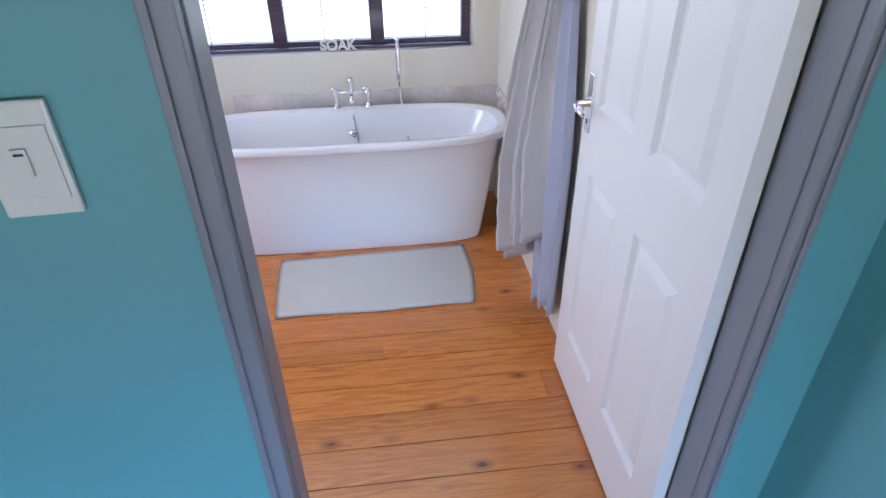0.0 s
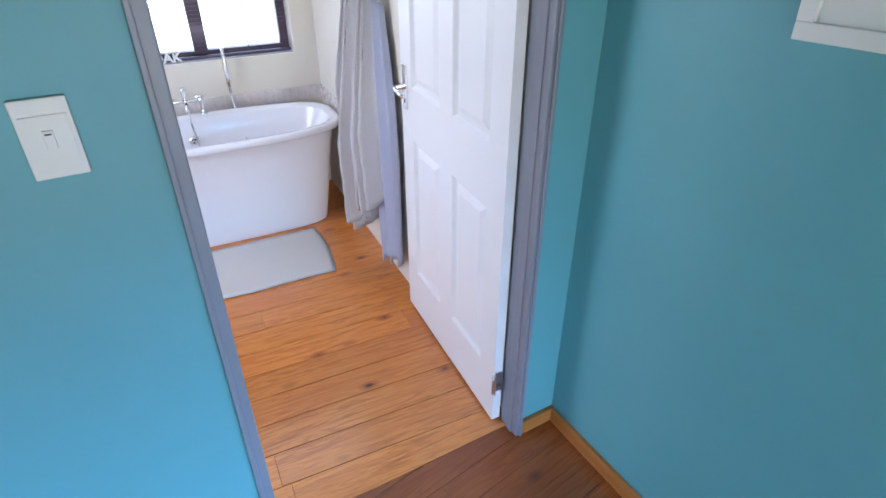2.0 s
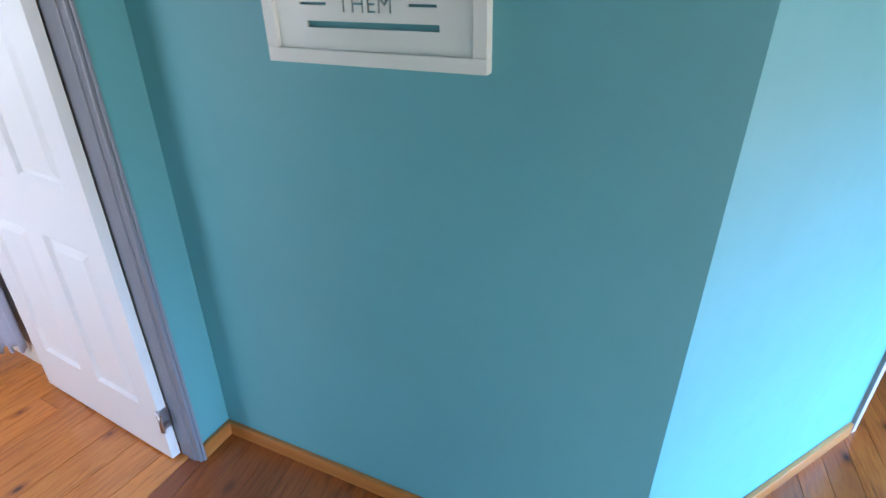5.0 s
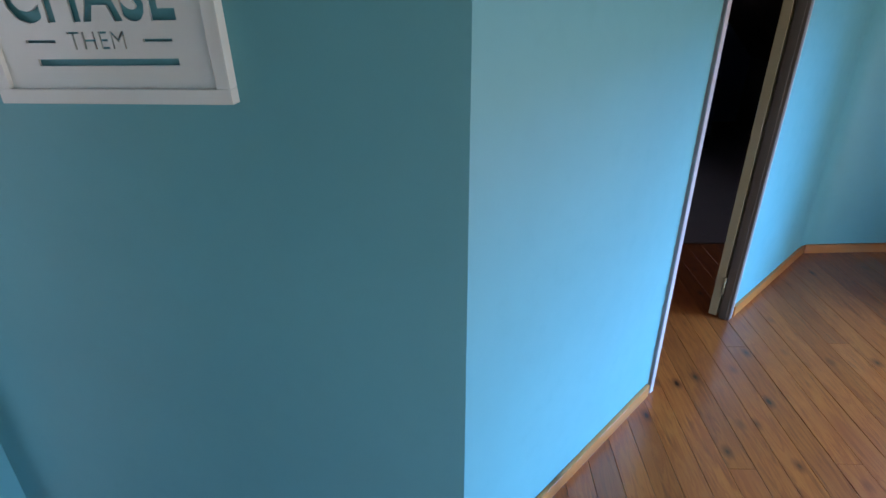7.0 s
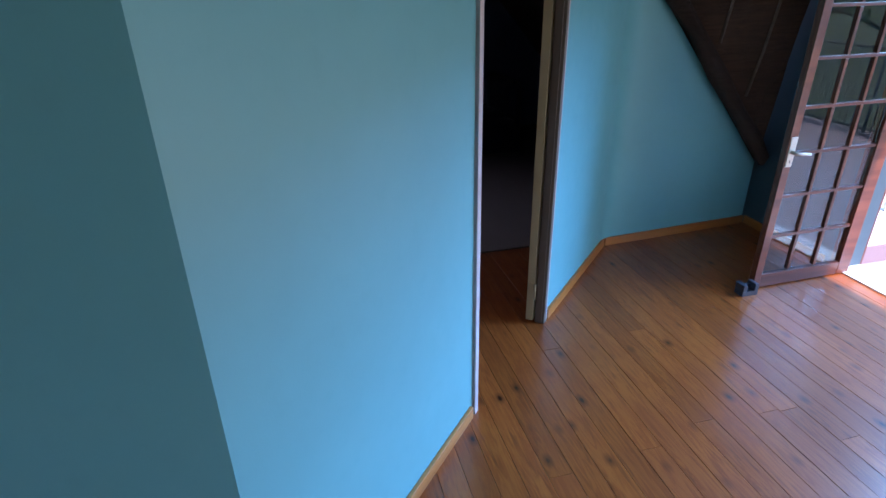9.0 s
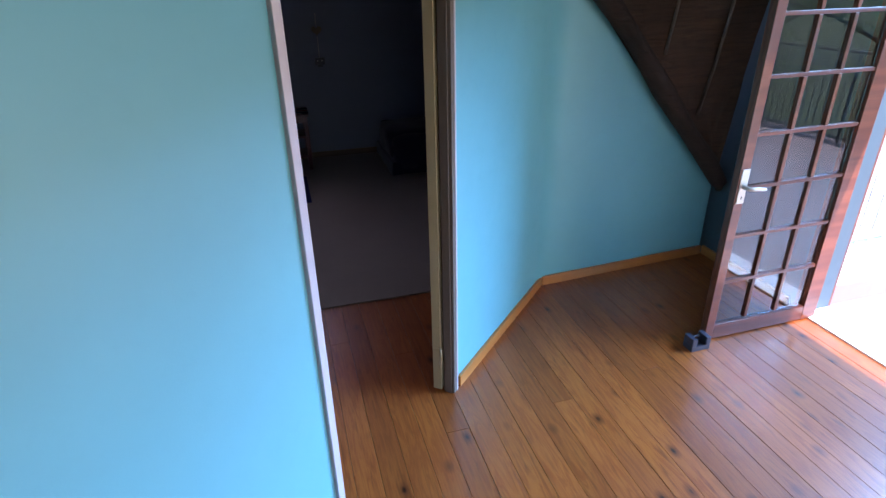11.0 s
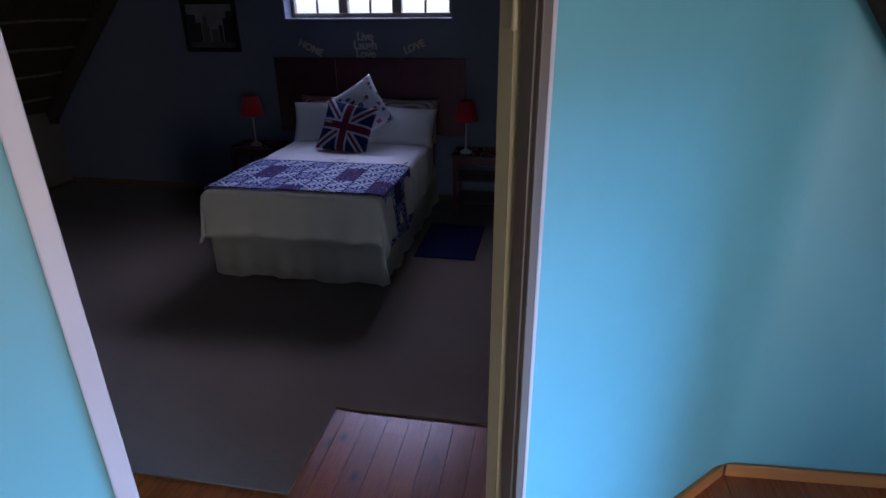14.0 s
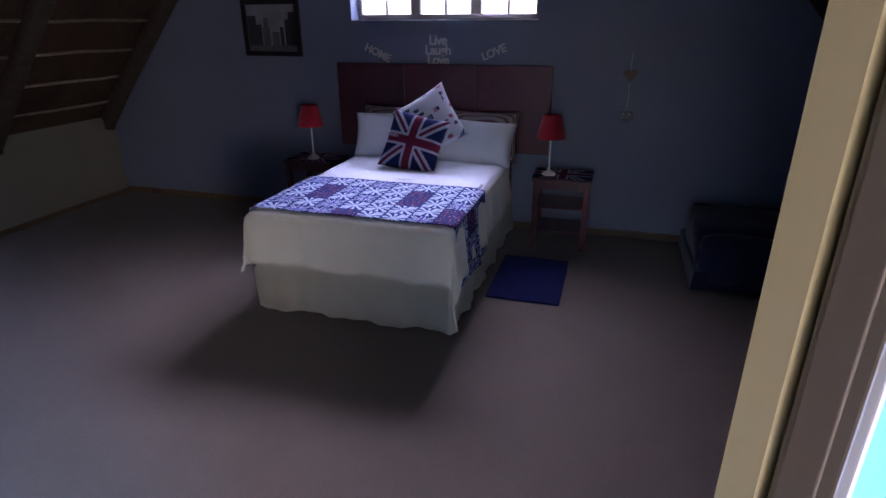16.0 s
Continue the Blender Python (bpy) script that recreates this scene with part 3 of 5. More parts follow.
NAVY, OFFWHITE, CRIMSON = (0.012, 0.018, 0.080), (0.42, 0.43, 0.50), (0.15, 0.014, 0.035)
M_PATCH = flag_fabric("patchwork_print", (0.155, 0.155), (0.016, 0.024, 0.13), (0.46, 0.50, 0.62), (0.17, 0.025, 0.07), True)
M_FLAG = flag_fabric("flag_print", (0.46, 0.46), NAVY, OFFWHITE, CRIMSON, False)
M_MINIFLAG = flag_fabric("small_flag_print", (0.46, 0.40), NAVY, OFFWHITE, CRIMSON, False)
M_SPRINKLE = sprinkled_fabric("printed_white_cotton", (0.66, 0.65, 0.70), ((0.03, 0.035, 0.10), (0.35, 0.03, 0.08)))
M_STRIPE = striped_fabric("striped_ticking", (0.42, 0.37, 0.35), (0.24, 0.12, 0.12), 0.016)

# ---- roof ----


def roof_slab(name, u0, u1, v0, v1, side, thick=0.22):
    """A pitched slab of thatch; side -1 falls towards -v, +1 towards +v."""
    def under(v):
        return RIDGE_Z - PITCH * abs(v - RIDGE_V)
    bm = bmesh.new()
    cs = [(u0, v0), (u1, v0), (u1, v1), (u0, v1)]
    lo = [bm.verts.new(H(u, v, under(v))) for u, v in cs]
    hi = [bm.verts.new(H(u, v, under(v) + thick)) for u, v in cs]
    bm.faces.new(lo)
    bm.faces.new(hi)
    for i in range(4):
        j = (i + 1) % 4
        bm.faces.new((lo[i], lo[j], hi[j], hi[i]))
    bmesh.ops.recalc_face_normals(bm, faces=bm.faces[:])
    return tagged(link_mesh(name, bm, M_THATCH), kind="structure")


roof_slab("ceiling_thatch_landing", -4.2, 0.619, RIDGE_V, 0.42, 1)
roof_slab("ceiling_thatch_bedroom", 0.62, 5.75, RIDGE_V, 2.75, 1)
roof_slab("ceiling_thatch_dormer_side", -4.2, 2.25, -3.35, RIDGE_V, -1)
roof_slab("ceiling_thatch_bedroom_far", 2.25, 5.75, -5.3, RIDGE_V, -1)
tagged(link_mesh("ceiling_dormer", box(-4.0, 2.3, -5.25, -3.3, 2.38, 2.5, 0, HOUSE), M_THATCH), kind="structure")

# rafters and laths under the bedroom slope
for i, u in enumerate((5.33, 4.15, 2.95, 1.7)):
    pts = [H(u + 0.02 * math.sin(k * 1.7 + i), v, RIDGE_Z - PITCH * abs(v - RIDGE_V) - 0.075) for k, v in enumerate((0.2, 0.8, 1.4, 1.9, 2.16))]
    pts.append(pts[-1] + Vector((0, 0, -0.10)) + 0.05 * (HOUSE.to_3x3() @ Vector((0, 1, 0))) * 0.4)
    rafter = link_mesh("rafter", tube(pts, [0.075, 0.078, 0.075, 0.078, 0.075, 0.05], 12), M_LOG, True)
    tagged(rafter, "dark creosoted round roof rafter under the thatch", "rafter", "rafters under the bedroom thatch")
for i in range(8):
    v = 0.55 + 0.215 * i
    pts = [H(1.2 + 0.35 * k, v + 0.012 * math.sin(k * 1.3 + i * 2.1), RIDGE_Z - PITCH * abs(v - RIDGE_V) - 0.014 + 0.006 * math.sin(k * 2.2 + i)) for k in range(13)]
    lath = link_mesh("lath", tube(pts, 0.013, 7), M_LATH, True)
    tagged(lath, "pale split roof lath tied under dark thatch", "lath", "laths under the bedroom thatch")

# swept thatch beside the outside door
tip, c_top, d_top = H(2.165, -4.975, 0.56), H(2.10, -3.42, 2.36), H(1.93, -5.015, 2.36)
d_mid = H(2.10, -5.0, 1.40)
sheet = bmesh.new()
cols, rows_n = 10, 14
grid = []
for i in range(rows_n + 1):
    s = 0.05 + 0.95 * i / rows_n
    left = tip.lerp(c_top, s)
    right = (tip.lerp(d_mid, min(1, s * 2)) if s < 0.5 else d_mid.lerp(d_top, s * 2 - 1))
    grid.append([sheet.verts.new(left.lerp(right, k / cols) + Vector((0.012 * noise.noise(Vector((i * 0.9, k * 1.1, 3))), 0, 0.01 * noise.noise(Vector((i * 1.3, k, 7)))))) for k in range(cols + 1)])
for i in range(rows_n):
    for k in range(cols):
        sheet.faces.new((grid[i][k], grid[i][k + 1], grid[i + 1][k + 1], grid[i + 1][k]))
bmesh.ops.recalc_face_normals(sheet, faces=sheet.faces[:])
bmesh.ops.solidify(sheet, geom=sheet.faces[:], thickness=0.012)
tagged(link_mesh("ceiling_thatch_sweep", sheet, M_THATCH), kind="structure")
edge = [tip.lerp(c_top, s) + HOUSE.to_3x3() @ Vector((-0.045, -0.012, -0.015 + 0.012 * math.sin(s * 17))) for s in (0, 0.08, 0.2, 0.35, 0.5, 0.65, 0.8, 0.9, 1.0)]
edge.insert(0, edge[0] + Vector((0.0, 0.0, -0.05)))
tagged(link_mesh("rafter", tube(edge, [0.02, 0.046, 0.058, 0.050, 0.062, 0.048, 0.060, 0.052, 0.060, 0.05], 12), M_THATCHEDGE, True), "dark rough thatch-bound rafter against the turquoise gable wall", "rafter", "rafters of the landing")
for f in (0.22, 0.42, 0.62, 0.82):
    p0 = tip.lerp(c_top, f) + HOUSE.to_3x3() @ Vector((-0.03, -0.10, 0.05))
    p1 = p0 + (d_top - tip) * (1.02 - f) + HOUSE.to_3x3() @ Vector((0.0, -0.04, 0))
    pts = [p0.lerp(p1, k / 5) + Vector((0, 0.008 * math.sin(k * 2 + f * 9), 0)) for k in range(6)]
    tagged(link_mesh("lath", tube(pts, 0.009, 7), M_LATHDARK, True), "thin pale lath over dark thatch", "lath", "laths of the landing thatch")

# ---- skirtings ----


def skirting(name, a, b, before=0.0, after=0.0, high=0.062, material=None):
    m, length = wall_matrix(a, b)
    bm = box(before, length - after, -0.018, -0.0005, 0.0, high, 0.004)
    ob = link_mesh(name, bm, material or M_SKIRT)
    ob.matrix_basis = m
    return tagged(ob, "varnished pine skirting board along the wall", kind="structure")


skirting("baseboard_door_corner", (-0.149, 0), (0, 0))
skirting("baseboard_front", (-3.4, 0), (-1.10, 0))
skirting("baseboard_picture", (0, 0), CORNER, 0.019, -0.012)
skirting("baseboard_near", CORNER, NEAR, 0.0, 0.02)
skirting("baseboard_far", FAR, BEND, 0.02, 0.008)
skirting("baseboard_gable", BEND, KNEE, 0.012, 0)
skirting("baseboard_outside", (door_a.x, door_a.y), tuple(H(1.45, -5.03)[:2]))
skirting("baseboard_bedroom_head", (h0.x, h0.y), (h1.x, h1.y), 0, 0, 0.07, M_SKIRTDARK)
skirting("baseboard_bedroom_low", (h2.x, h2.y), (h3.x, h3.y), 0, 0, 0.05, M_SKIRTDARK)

# ---- bathroom door and its frame ----


def jamb_set(prefix, a, b, material, edge_material, height, depth, stop_from, stop_to, label, first=None, hinge_depth=None):
    """Two posts and a head lining an opening from a to b; y runs into the wall."""
    m, length = wall_matrix(a, b)
    root = thing(prefix, m, label, "door frame", kind="structure")
    for side, x0, x1, sx0, sx1 in (("post", 0, 0.036, 0.036, 0.039), ("post", length - (0.022 if hinge_depth else 0.036), length, length - 0.042, length - 0.036)):
        bm = box(x0, x1 if not (first and x0 == 0) else 0.026, -0.014, depth if x0 == 0 or not hinge_depth else hinge_depth, 0, height, 0.003)
        if not (first and x0 == 0) and not (hinge_depth and x0 > 0):
            add_box(bm, sx0, sx1, stop_from, stop_to, 0, height - 0.0381, 0.002)
        if hinge_depth and x0 > 0:
            add_box(bm, x0 - 0.005, x0, 0.012, 0.045, 0, height - 0.0381, 0.002)
        lip0, lip1 = (x0, x0 + (0.030 if first else 0.012)) if x0 == 0 else (x1 - 0.012, x1)
        add_box(bm, lip0, lip1, -0.022 if not first else -0.016, -0.0141 if not first else -0.0005, 0, height, 0.003, mat=1)
        part(side, bm, [first if first and x0 == 0 else material, edge_material], root)
    part("head", box(0.0361, length - (0.0221 if hinge_depth else 0.0361), -0.014, depth, height - 0.038, height, 0.003), material, root)
    return root


jamb_set("door_frame_1", (-1.05, 0), (-0.149, 0), M_FRAME, M_FRAME, 2.06, 0.118, 0.02, 0.055, "lilac grey painted timber frame of the bathroom door", hinge_depth=0.082)


def panel_door(name, m, width, height, thick, material, label, panels):
    """A moulded panel door; local x from the hinge, y through the leaf, z up."""
    root = thing(name, m, label, "door", kind="structure")
    xs = sorted({0, width, *[p[0] for p in panels], *[p[1] for p in panels]})
    zs = sorted({0, height, *[p[2] for p in panels], *[p[3] for p in panels]})
    bm = bmesh.new()
    for x0, x1 in zip(xs, xs[1:]):
        for z0, z1 in zip(zs, zs[1:]):
            if not any(abs(x0 - p[0]) < 1e-6 and x1 <= p[1] + 1e-6 and z0 >= p[2] - 1e-6 and z1 <= p[3] + 1e-6 for p in panels):
                add_box(bm, x0, x1, 0, thick, z0, z1)
    bmesh.ops.remove_doubles(bm, verts=bm.verts[:], dist=0.0001)
    leaf = part("leaf", bm, material, root)
    for x0, x1, z0, z1 in panels:
        pb = bmesh.new()
        for y0, sg in ((0.0, 1), (thick, -1)):
            ring = []
            for inset, deep in ((0.0, 0.0), (0.010, 0.013), (0.022, 0.014), (0.048, 0.003)):
                ring.append([pb.verts.new((x, y0 + sg * deep, z)) for x, z in ((x0 + inset, z0 + inset), (x1 - inset, z0 + inset), (x1 - inset, z1 - inset), (x0 + inset, z1 - inset))])
            for r0, r1 in zip(ring, ring[1:]):
                for k in range(4):
                    pb.faces.new((r0[k], r0[(k + 1) % 4], r1[(k + 1) % 4], r1[k]))
            pb.faces.new(ring[-1])
        bmesh.ops.recalc_face_normals(pb, faces=pb.faces[:])
        part("panel", pb, material, root, "raised and fielded white panel")
    return root, leaf


def lever_handle(root, x, z, y, out, toward, material):
    """A back plate with a keyhole and a curved lever; out is +1 or -1 along y."""
    plate = part("handle_plate", box(x - 0.021, x + 0.021, min(y, y + out * 0.006), max(y, y + out * 0.006), z - 0.085, z + 0.085, 0.002), material, root, "bright metal handle back plate")
    pts = [(x, y + out * 0.006, z), (x, y + out * 0.04, z), (x + toward * 0.015, y + out * 0.05, z), (x + toward * 0.05, y + out * 0.052, z - 0.002), (x + toward * 0.092, y + out * 0.046, z - 0.010)]
    part("lever", tube(pts, [0.011, 0.010, 0.010, 0.009, 0.008], 12), material, plate, smooth=True)
    part("keyhole", box(x - 0.003, x + 0.003, min(y + out * 0.0062, y + out * 0.0075), max(y + out * 0.0062, y + out * 0.0075), z - 0.062, z - 0.046, 0.001), M_BLACKFRAME, plate)


def butt_hinge(root, x, y, z, m_extra=None):
    bm = box(x - 0.018, x + 0.018, y - 0.002, y + 0.002, z - 0.04, z + 0.04, 0.001)
    add_tube(bm, [(x + 0.02, y - 0.004, z - 0.042), (x + 0.02, y - 0.004, z + 0.042)], 0.006, 8)
    part("hinge", bm, M_STEEL, root, "steel butt hinge with worn paint")


# hinge side is the right-hand post; local x runs into the bathroom
hinge_at, free_at = Vector((-0.209, 0.087, 0)), Vector((-0.134, 0.895, 0))
dd = (free_at - hinge_at).normalized()
leaf_m = Matrix(((dd.x, dd.y, 0, hinge_at.x), (dd.y, -dd.x, 0, hinge_at.y), (0, 0, 1, 0.012), (0, 0, 0, 1)))
W = 0.813
bath_door, bath_leaf = panel_door("door_1", leaf_m, W, 2.03, 0.034, M_DOOR, "open white six-panel moulded door in gloss paint",
                                  [(0.105, 0.355, 0.222, 0.848), (0.46, 0.708, 0.222, 0.848), (0.105, 0.355, 1.052, 1.62), (0.46, 0.708, 1.052, 1.62), (0.105, 0.355, 1.72, 1.92), (0.46, 0.708, 1.72, 1.92)])
lever_handle(bath_door, 0.768, 1.045, 0.0, -1, -1, M_CHROME)
lever_handle(bath_door, 0.768, 1.045, 0.034, 1, -1, M_CHROME)
for hz in (0.19, 1.80):
    hb = box(-0.003, -0.0005, 0.004, 0.036, hz - 0.045, hz + 0.045, 0.0006)
    add_tube(hb, [(-0.004, -0.004, hz - 0.048), (-0.004, -0.004, hz + 0.048)], 0.0065, 10)
    add_box(hb, -0.022, -0.003, -0.006, -0.003, hz - 0.045, hz + 0.045)
    part("hinge", hb, M_STEEL, bath_door, "steel butt hinge")

# ---- light switch ----
sw = thing("light_switch", pose(-1.208, -0.0005, 1.335), "white plastic single rocker light switch on the turquoise wall", "light switch")
bmS = box(-0.041, 0.041, -0.009, 0, -0.067, 0.067, 0.003)
part("cover_plate", bmS, M_PLASTIC, sw)
part("insert", box(-0.034, 0.034, -0.0115, -0.0088, -0.046, 0.040, 0.001), M_PLASTIC, sw)
part("rocker", box(-0.008, 0.008, -0.0155, -0.0112, -0.016, 0.016, 0.0015), M_PLASTIC, sw)
part("label_strip", box(-0.005, 0.005, -0.0160, -0.0153, 0.0085, 0.0115), M_DARKPLASTIC, sw)

# ---- cut-out picture ----


def text_mesh(body, size, depth, spacing=1.0, offset=0.0):
    """The outline of words as a solid, centred, in local x and z, y through it."""
    cu = bpy.data.curves.new("words", 'FONT')
    cu.body, cu.size, cu.extrude, cu.align_x, cu.space_character, cu.offset = body, size, depth / 2, 'CENTER', spacing, offset
    cu.align_y, cu.space_line, cu.resolution_u = 'CENTER', 0.72, 3
    tmp = bpy.data.objects.new("words", cu)
    scene.collection.objects.link(tmp)
    bpy.context.view_layer.update()
    me = bpy.data.meshes.new_from_object(tmp.evaluated_get(bpy.context.evaluated_depsgraph_get()))
    bpy.data.objects.remove(tmp)
    bpy.data.curves.remove(cu)
    bm = bmesh.new()
    bm.from_mesh(me)
    bpy.data.meshes.remove(me)
    bmesh.ops.rotate(bm, matrix=Matrix.Rotation(radians(90), 3, 'X'), verts=bm.verts)
    bmesh.ops.remove_doubles(bm, verts=bm.verts[:], dist=0.00005)
    return bm


PIC = Matrix.Translation((0, -0.758, 1.459)) @ pose(0, 0, 0, 0, 0, -90) @ pose(0, 0, 0, 0, -1.4, 0)      # local x along the wall, -y into the room
pic = thing("cutout_picture", PIC, "white framed board with cut-out words on the turquoise wall", "wall art")
PW, PH, BD = 0.272, 0.70, 0.031
for nm, x0, x1, z0, z1 in (("frame_rail", -PW, PW, 0, BD), ("frame_rail", -PW, PW, PH - BD, PH), ("frame_stile", -PW, -PW + BD, BD, PH - BD), ("frame_stile", PW - BD, PW, BD, PH - BD)):
    part(nm, box(x0, x1, -0.030, -0.0005, z0, z1, 0.002), M_PLASTIC, pic)
board = bmesh.new()
add_box(board, -PW + BD, PW - BD, -0.018, -0.012, BD, PH - BD)
board_ob = part("cut_board", board, M_PLASTIC, pic, "white board with the words CHASE THEM cut through")
cut = bmesh.new()
for body, size, cx, cz, sx in (("CHASE", 0.150, -0.012, 0.211, 0.80), ("THEM", 0.050, -0.008, 0.124, 1.0)):
    tb = text_mesh(body, size, 0.03, 1.06, 0.0045 if size > 0.1 else 0.0)
    bmesh.ops.transform(tb, matrix=Matrix.Translation((cx, -0.015, cz)) @ Matrix.Diagonal((sx, 1, 1, 1)), verts=tb.verts)
    tm = bpy.data.meshes.new("tmp")
    tb.to_mesh(tm)
    tb.free()
    cut.from_mesh(tm)
    bpy.data.meshes.remove(tm)
add_box(cut, -0.160, 0.165, -0.03, 0.0, 0.076, 0.090)
add_box(cut, -0.175, -0.105, -0.03, 0.0, 0.122, 0.128)
add_box(cut, 0.095, 0.160, -0.03, 0.0, 0.122, 0.128)
cutter = link_mesh("cutter", cut, M_PLASTIC)
cutter.matrix_basis = PIC
mod = board_ob.modifiers.new("cut", 'BOOLEAN')
mod.operation, mod.object, mod.solver = 'DIFFERENCE', cutter, 'EXACT'
bpy.context.view_layer.update()
done = bpy.data.meshes.new_from_object(board_ob.evaluated_get(bpy.context.evaluated_depsgraph_get()))
board_ob.modifiers.clear()
board_ob.data = done
bpy.data.objects.remove(cutter)

# ---- bathroom: window, blind ----
WQ = 2.42
win = thing("window_1", BATH @ Matrix.Translation((-1.06, WQ + 0.16, 0.87)), "dark timber three-light bathroom window", "window", kind="structure")
WW, WH = 0.775, 1.51
for nm, x0, x1, z0, z1 in (("window_frame", -WW, WW, 0, 0.036), ("window_frame", -WW, WW, WH - 0.05, WH), ("window_frame", -WW, -WW + 0.05, 0.036, WH - 0.05), ("window_frame", WW - 0.05, WW, 0.036, WH - 0.05),
                           ("mullion", -0.30, -0.225, 0.036, WH - 0.05), ("mullion", 0.225, 0.30, 0.036, WH - 0.05)):
    part(nm, box(x0, x1, -0.03, 0.03, z0, z1, 0.004), M_WINFRAME, win)
for x0, x1 in ((-WW + 0.05, -0.30), (-0.225, 0.225), (0.30, WW - 0.05)):
    for zb in (0.33, 0.66, 0.99):
        part("glazing_bar", box(x0, x1, -0.012, 0.012, zb - 0.007, zb + 0.007, 0.002), M_WINPAINT, win)
    pane = part("pane", box(x0, x1, -0.003, 0.003, 0.036, WH - 0.05), M_GLASS, win)
    pane.visible_shadow = False
tagged(link_mesh("sill_bathroom", box(-1.84, -0.285, WQ + 0.001, WQ + 0.13, 0.868, 0.874, 0, BATH), M_SILLWHITE), kind="structure")
blind = thing("venetian_blind", BATH @ Matrix.Translation((-1.06, WQ + 0.060, 0.876)), "dark navy-brown venetian blind with open slats in the window", "blind")
slat_bm = bmesh.new()
add_box(slat_bm, -WW + 0.006, WW - 0.006, -0.0125, 0.0125, -0.0007, 0.0007)
slat_me = bpy.data.meshes.new("slat")
slat_bm.to_mesh(slat_me)
slat_bm.free()
slat_me.materials.append(M_BLIND)
for i in range(63):
    s = new("slat", slat_me)
    s.parent = blind
    z = 0.062 + 0.0222 * i if i > 4 else 0.030 + 0.011 * i
    s.matrix_basis = pose(0, 0, z, -12 + random.uniform(-1.5, 1.5), random.uniform(-0.05, 0.05), 0)
part("bottom_rail", box(-WW + 0.006, WW - 0.006, -0.014, 0.014, 0.000, 0.016, 0.004), M_BLIND, blind)
part("head_rail", box(-WW + 0.006, WW - 0.006, -0.02, 0.02, 1.46, 1.495, 0.002), M_BLIND, blind)
for x in (-0.60, -0.02, 0.52):
    part("ladder_cord", tube([(x, -0.0135, 0.01), (x + 0.004, -0.0135, 0.5), (x, -0.0135, 1.46)], 0.0022, 6), M_BLIND, blind)

words = tagged(link_mesh("soak_letters", text_mesh("SOAK", 0.075, 0.018, 0.95, 0.002), M_PLASTIC), "white standing letters spelling SOAK on the sill", "letters")
words.matrix_basis = BATH @ pose(-1.01, WQ + 0.026, 0.902)

# tile strip behind the bath, tile by tile
strip = thing("tile_strip", BATH @ Matrix.Translation((0, WQ, 0)), "strip of narrow marbled cream tiles above the bath", "tiles", kind="structure")
part("grout", box(-1.60, -0.1451, -0.004, -0.0005, 0.585, 0.668), M_GROUT, strip)
x = -1.598
rnd = random.Random(5)
while x < -0.17:
    w = rnd.choice((0.030, 0.045, 0.045, 0.062, 0.075))
    part("tile", box(x, min(x + w, -0.147) - 0.0015, -0.0085 - rnd.uniform(0, 0.0015), -0.0035, 0.586, 0.667), M_TILE, strip)
    x += w
y = -0.01
while y > -0.68:
    w = rnd.choice((0.030, 0.045, 0.062, 0.075))
    part("tile", box(-0.1535 - rnd.uniform(0, 0.0015), -0.1455, y - w + 0.0015, y, 0.586, 0.667), M_TILE, strip)
    y -= w


# ---- bath ----
def outline(a, b, n, count=72):
    out = []
    for k in range(count):
        t = 2 * math.pi * k / count
        c, s = math.cos(t), math.sin(t)
        out.append((a * math.copysign(abs(c) ** (2 / n), c), b * math.copysign(abs(s) ** (2 / n), s)))
    return out


def loft(sections, cap_last=True):
    """sections: (half length, half width, squareness, height)."""
    bm = bmesh.new()
    rings = [[bm.verts.new((x, y, z)) for x, y in outline(a, b, n)] for a, b, n, z in sections]
    for r0, r1 in zip(rings, rings[1:]):
        for k in range(len(r0)):
            f = bm.faces.new((r0[k], r0[(k + 1) % len(r0)], r1[(k + 1) % len(r0)], r1[k]))
            f.smooth = True
    if cap_last:
        bm.faces.new(rings[-1])
    bmesh.ops.recalc_face_normals(bm, faces=bm.faces[:])
    return bm


tub = thing("bathtub", BATH @ Matrix.Translation((-0.98, 2.02, 0)), "white acrylic freestanding bath with a rolled rim on the boards", "bathtub")
part("outer_shell", loft([(0.665, 0.185, 5, 0.004), (0.67, 0.19, 5, 0.03), (0.7, 0.215, 4.6, 0.22), (0.73, 0.238, 4.4, 0.42), (0.755, 0.255, 4.2, 0.565), (0.765, 0.262, 4.0, 0.572)], False), M_ENAMEL, tub, smooth=True)
part("rim", loft([(0.76, 0.258, 3.6, 0.572), (0.798, 0.290, 3.5, 0.578), (0.803, 0.295, 3.5, 0.584), (0.804, 0.296, 3.5, 0.609), (0.8, 0.292, 3.5, 0.616), (0.787, 0.280, 3.5, 0.619), (0.765, 0.262, 3.4, 0.616), (0.747, 0.244, 3.4, 0.604)], False), M_ENAMEL, tub, smooth=True)
part("basin", loft([(0.747, 0.244, 3.4, 0.604), (0.72, 0.222, 3.6, 0.55), (0.685, 0.20, 3.4, 0.38), (0.625, 0.165, 3.2, 0.22), (0.535, 0.12, 3, 0.17), (0.365, 0.06, 2.6, 0.16)]), M_ENAMEL, tub, smooth=True)
of = part("overflow", lathe([(0.0, 0.012), (0.022, 0.010), (0.026, 0.004), (0.026, 0.0)], 20), M_CHROME, tub, "chrome overflow with three dark holes", True)
of.matrix_basis = pose(0.020, 0.203, 0.49, 82, 0, 0)
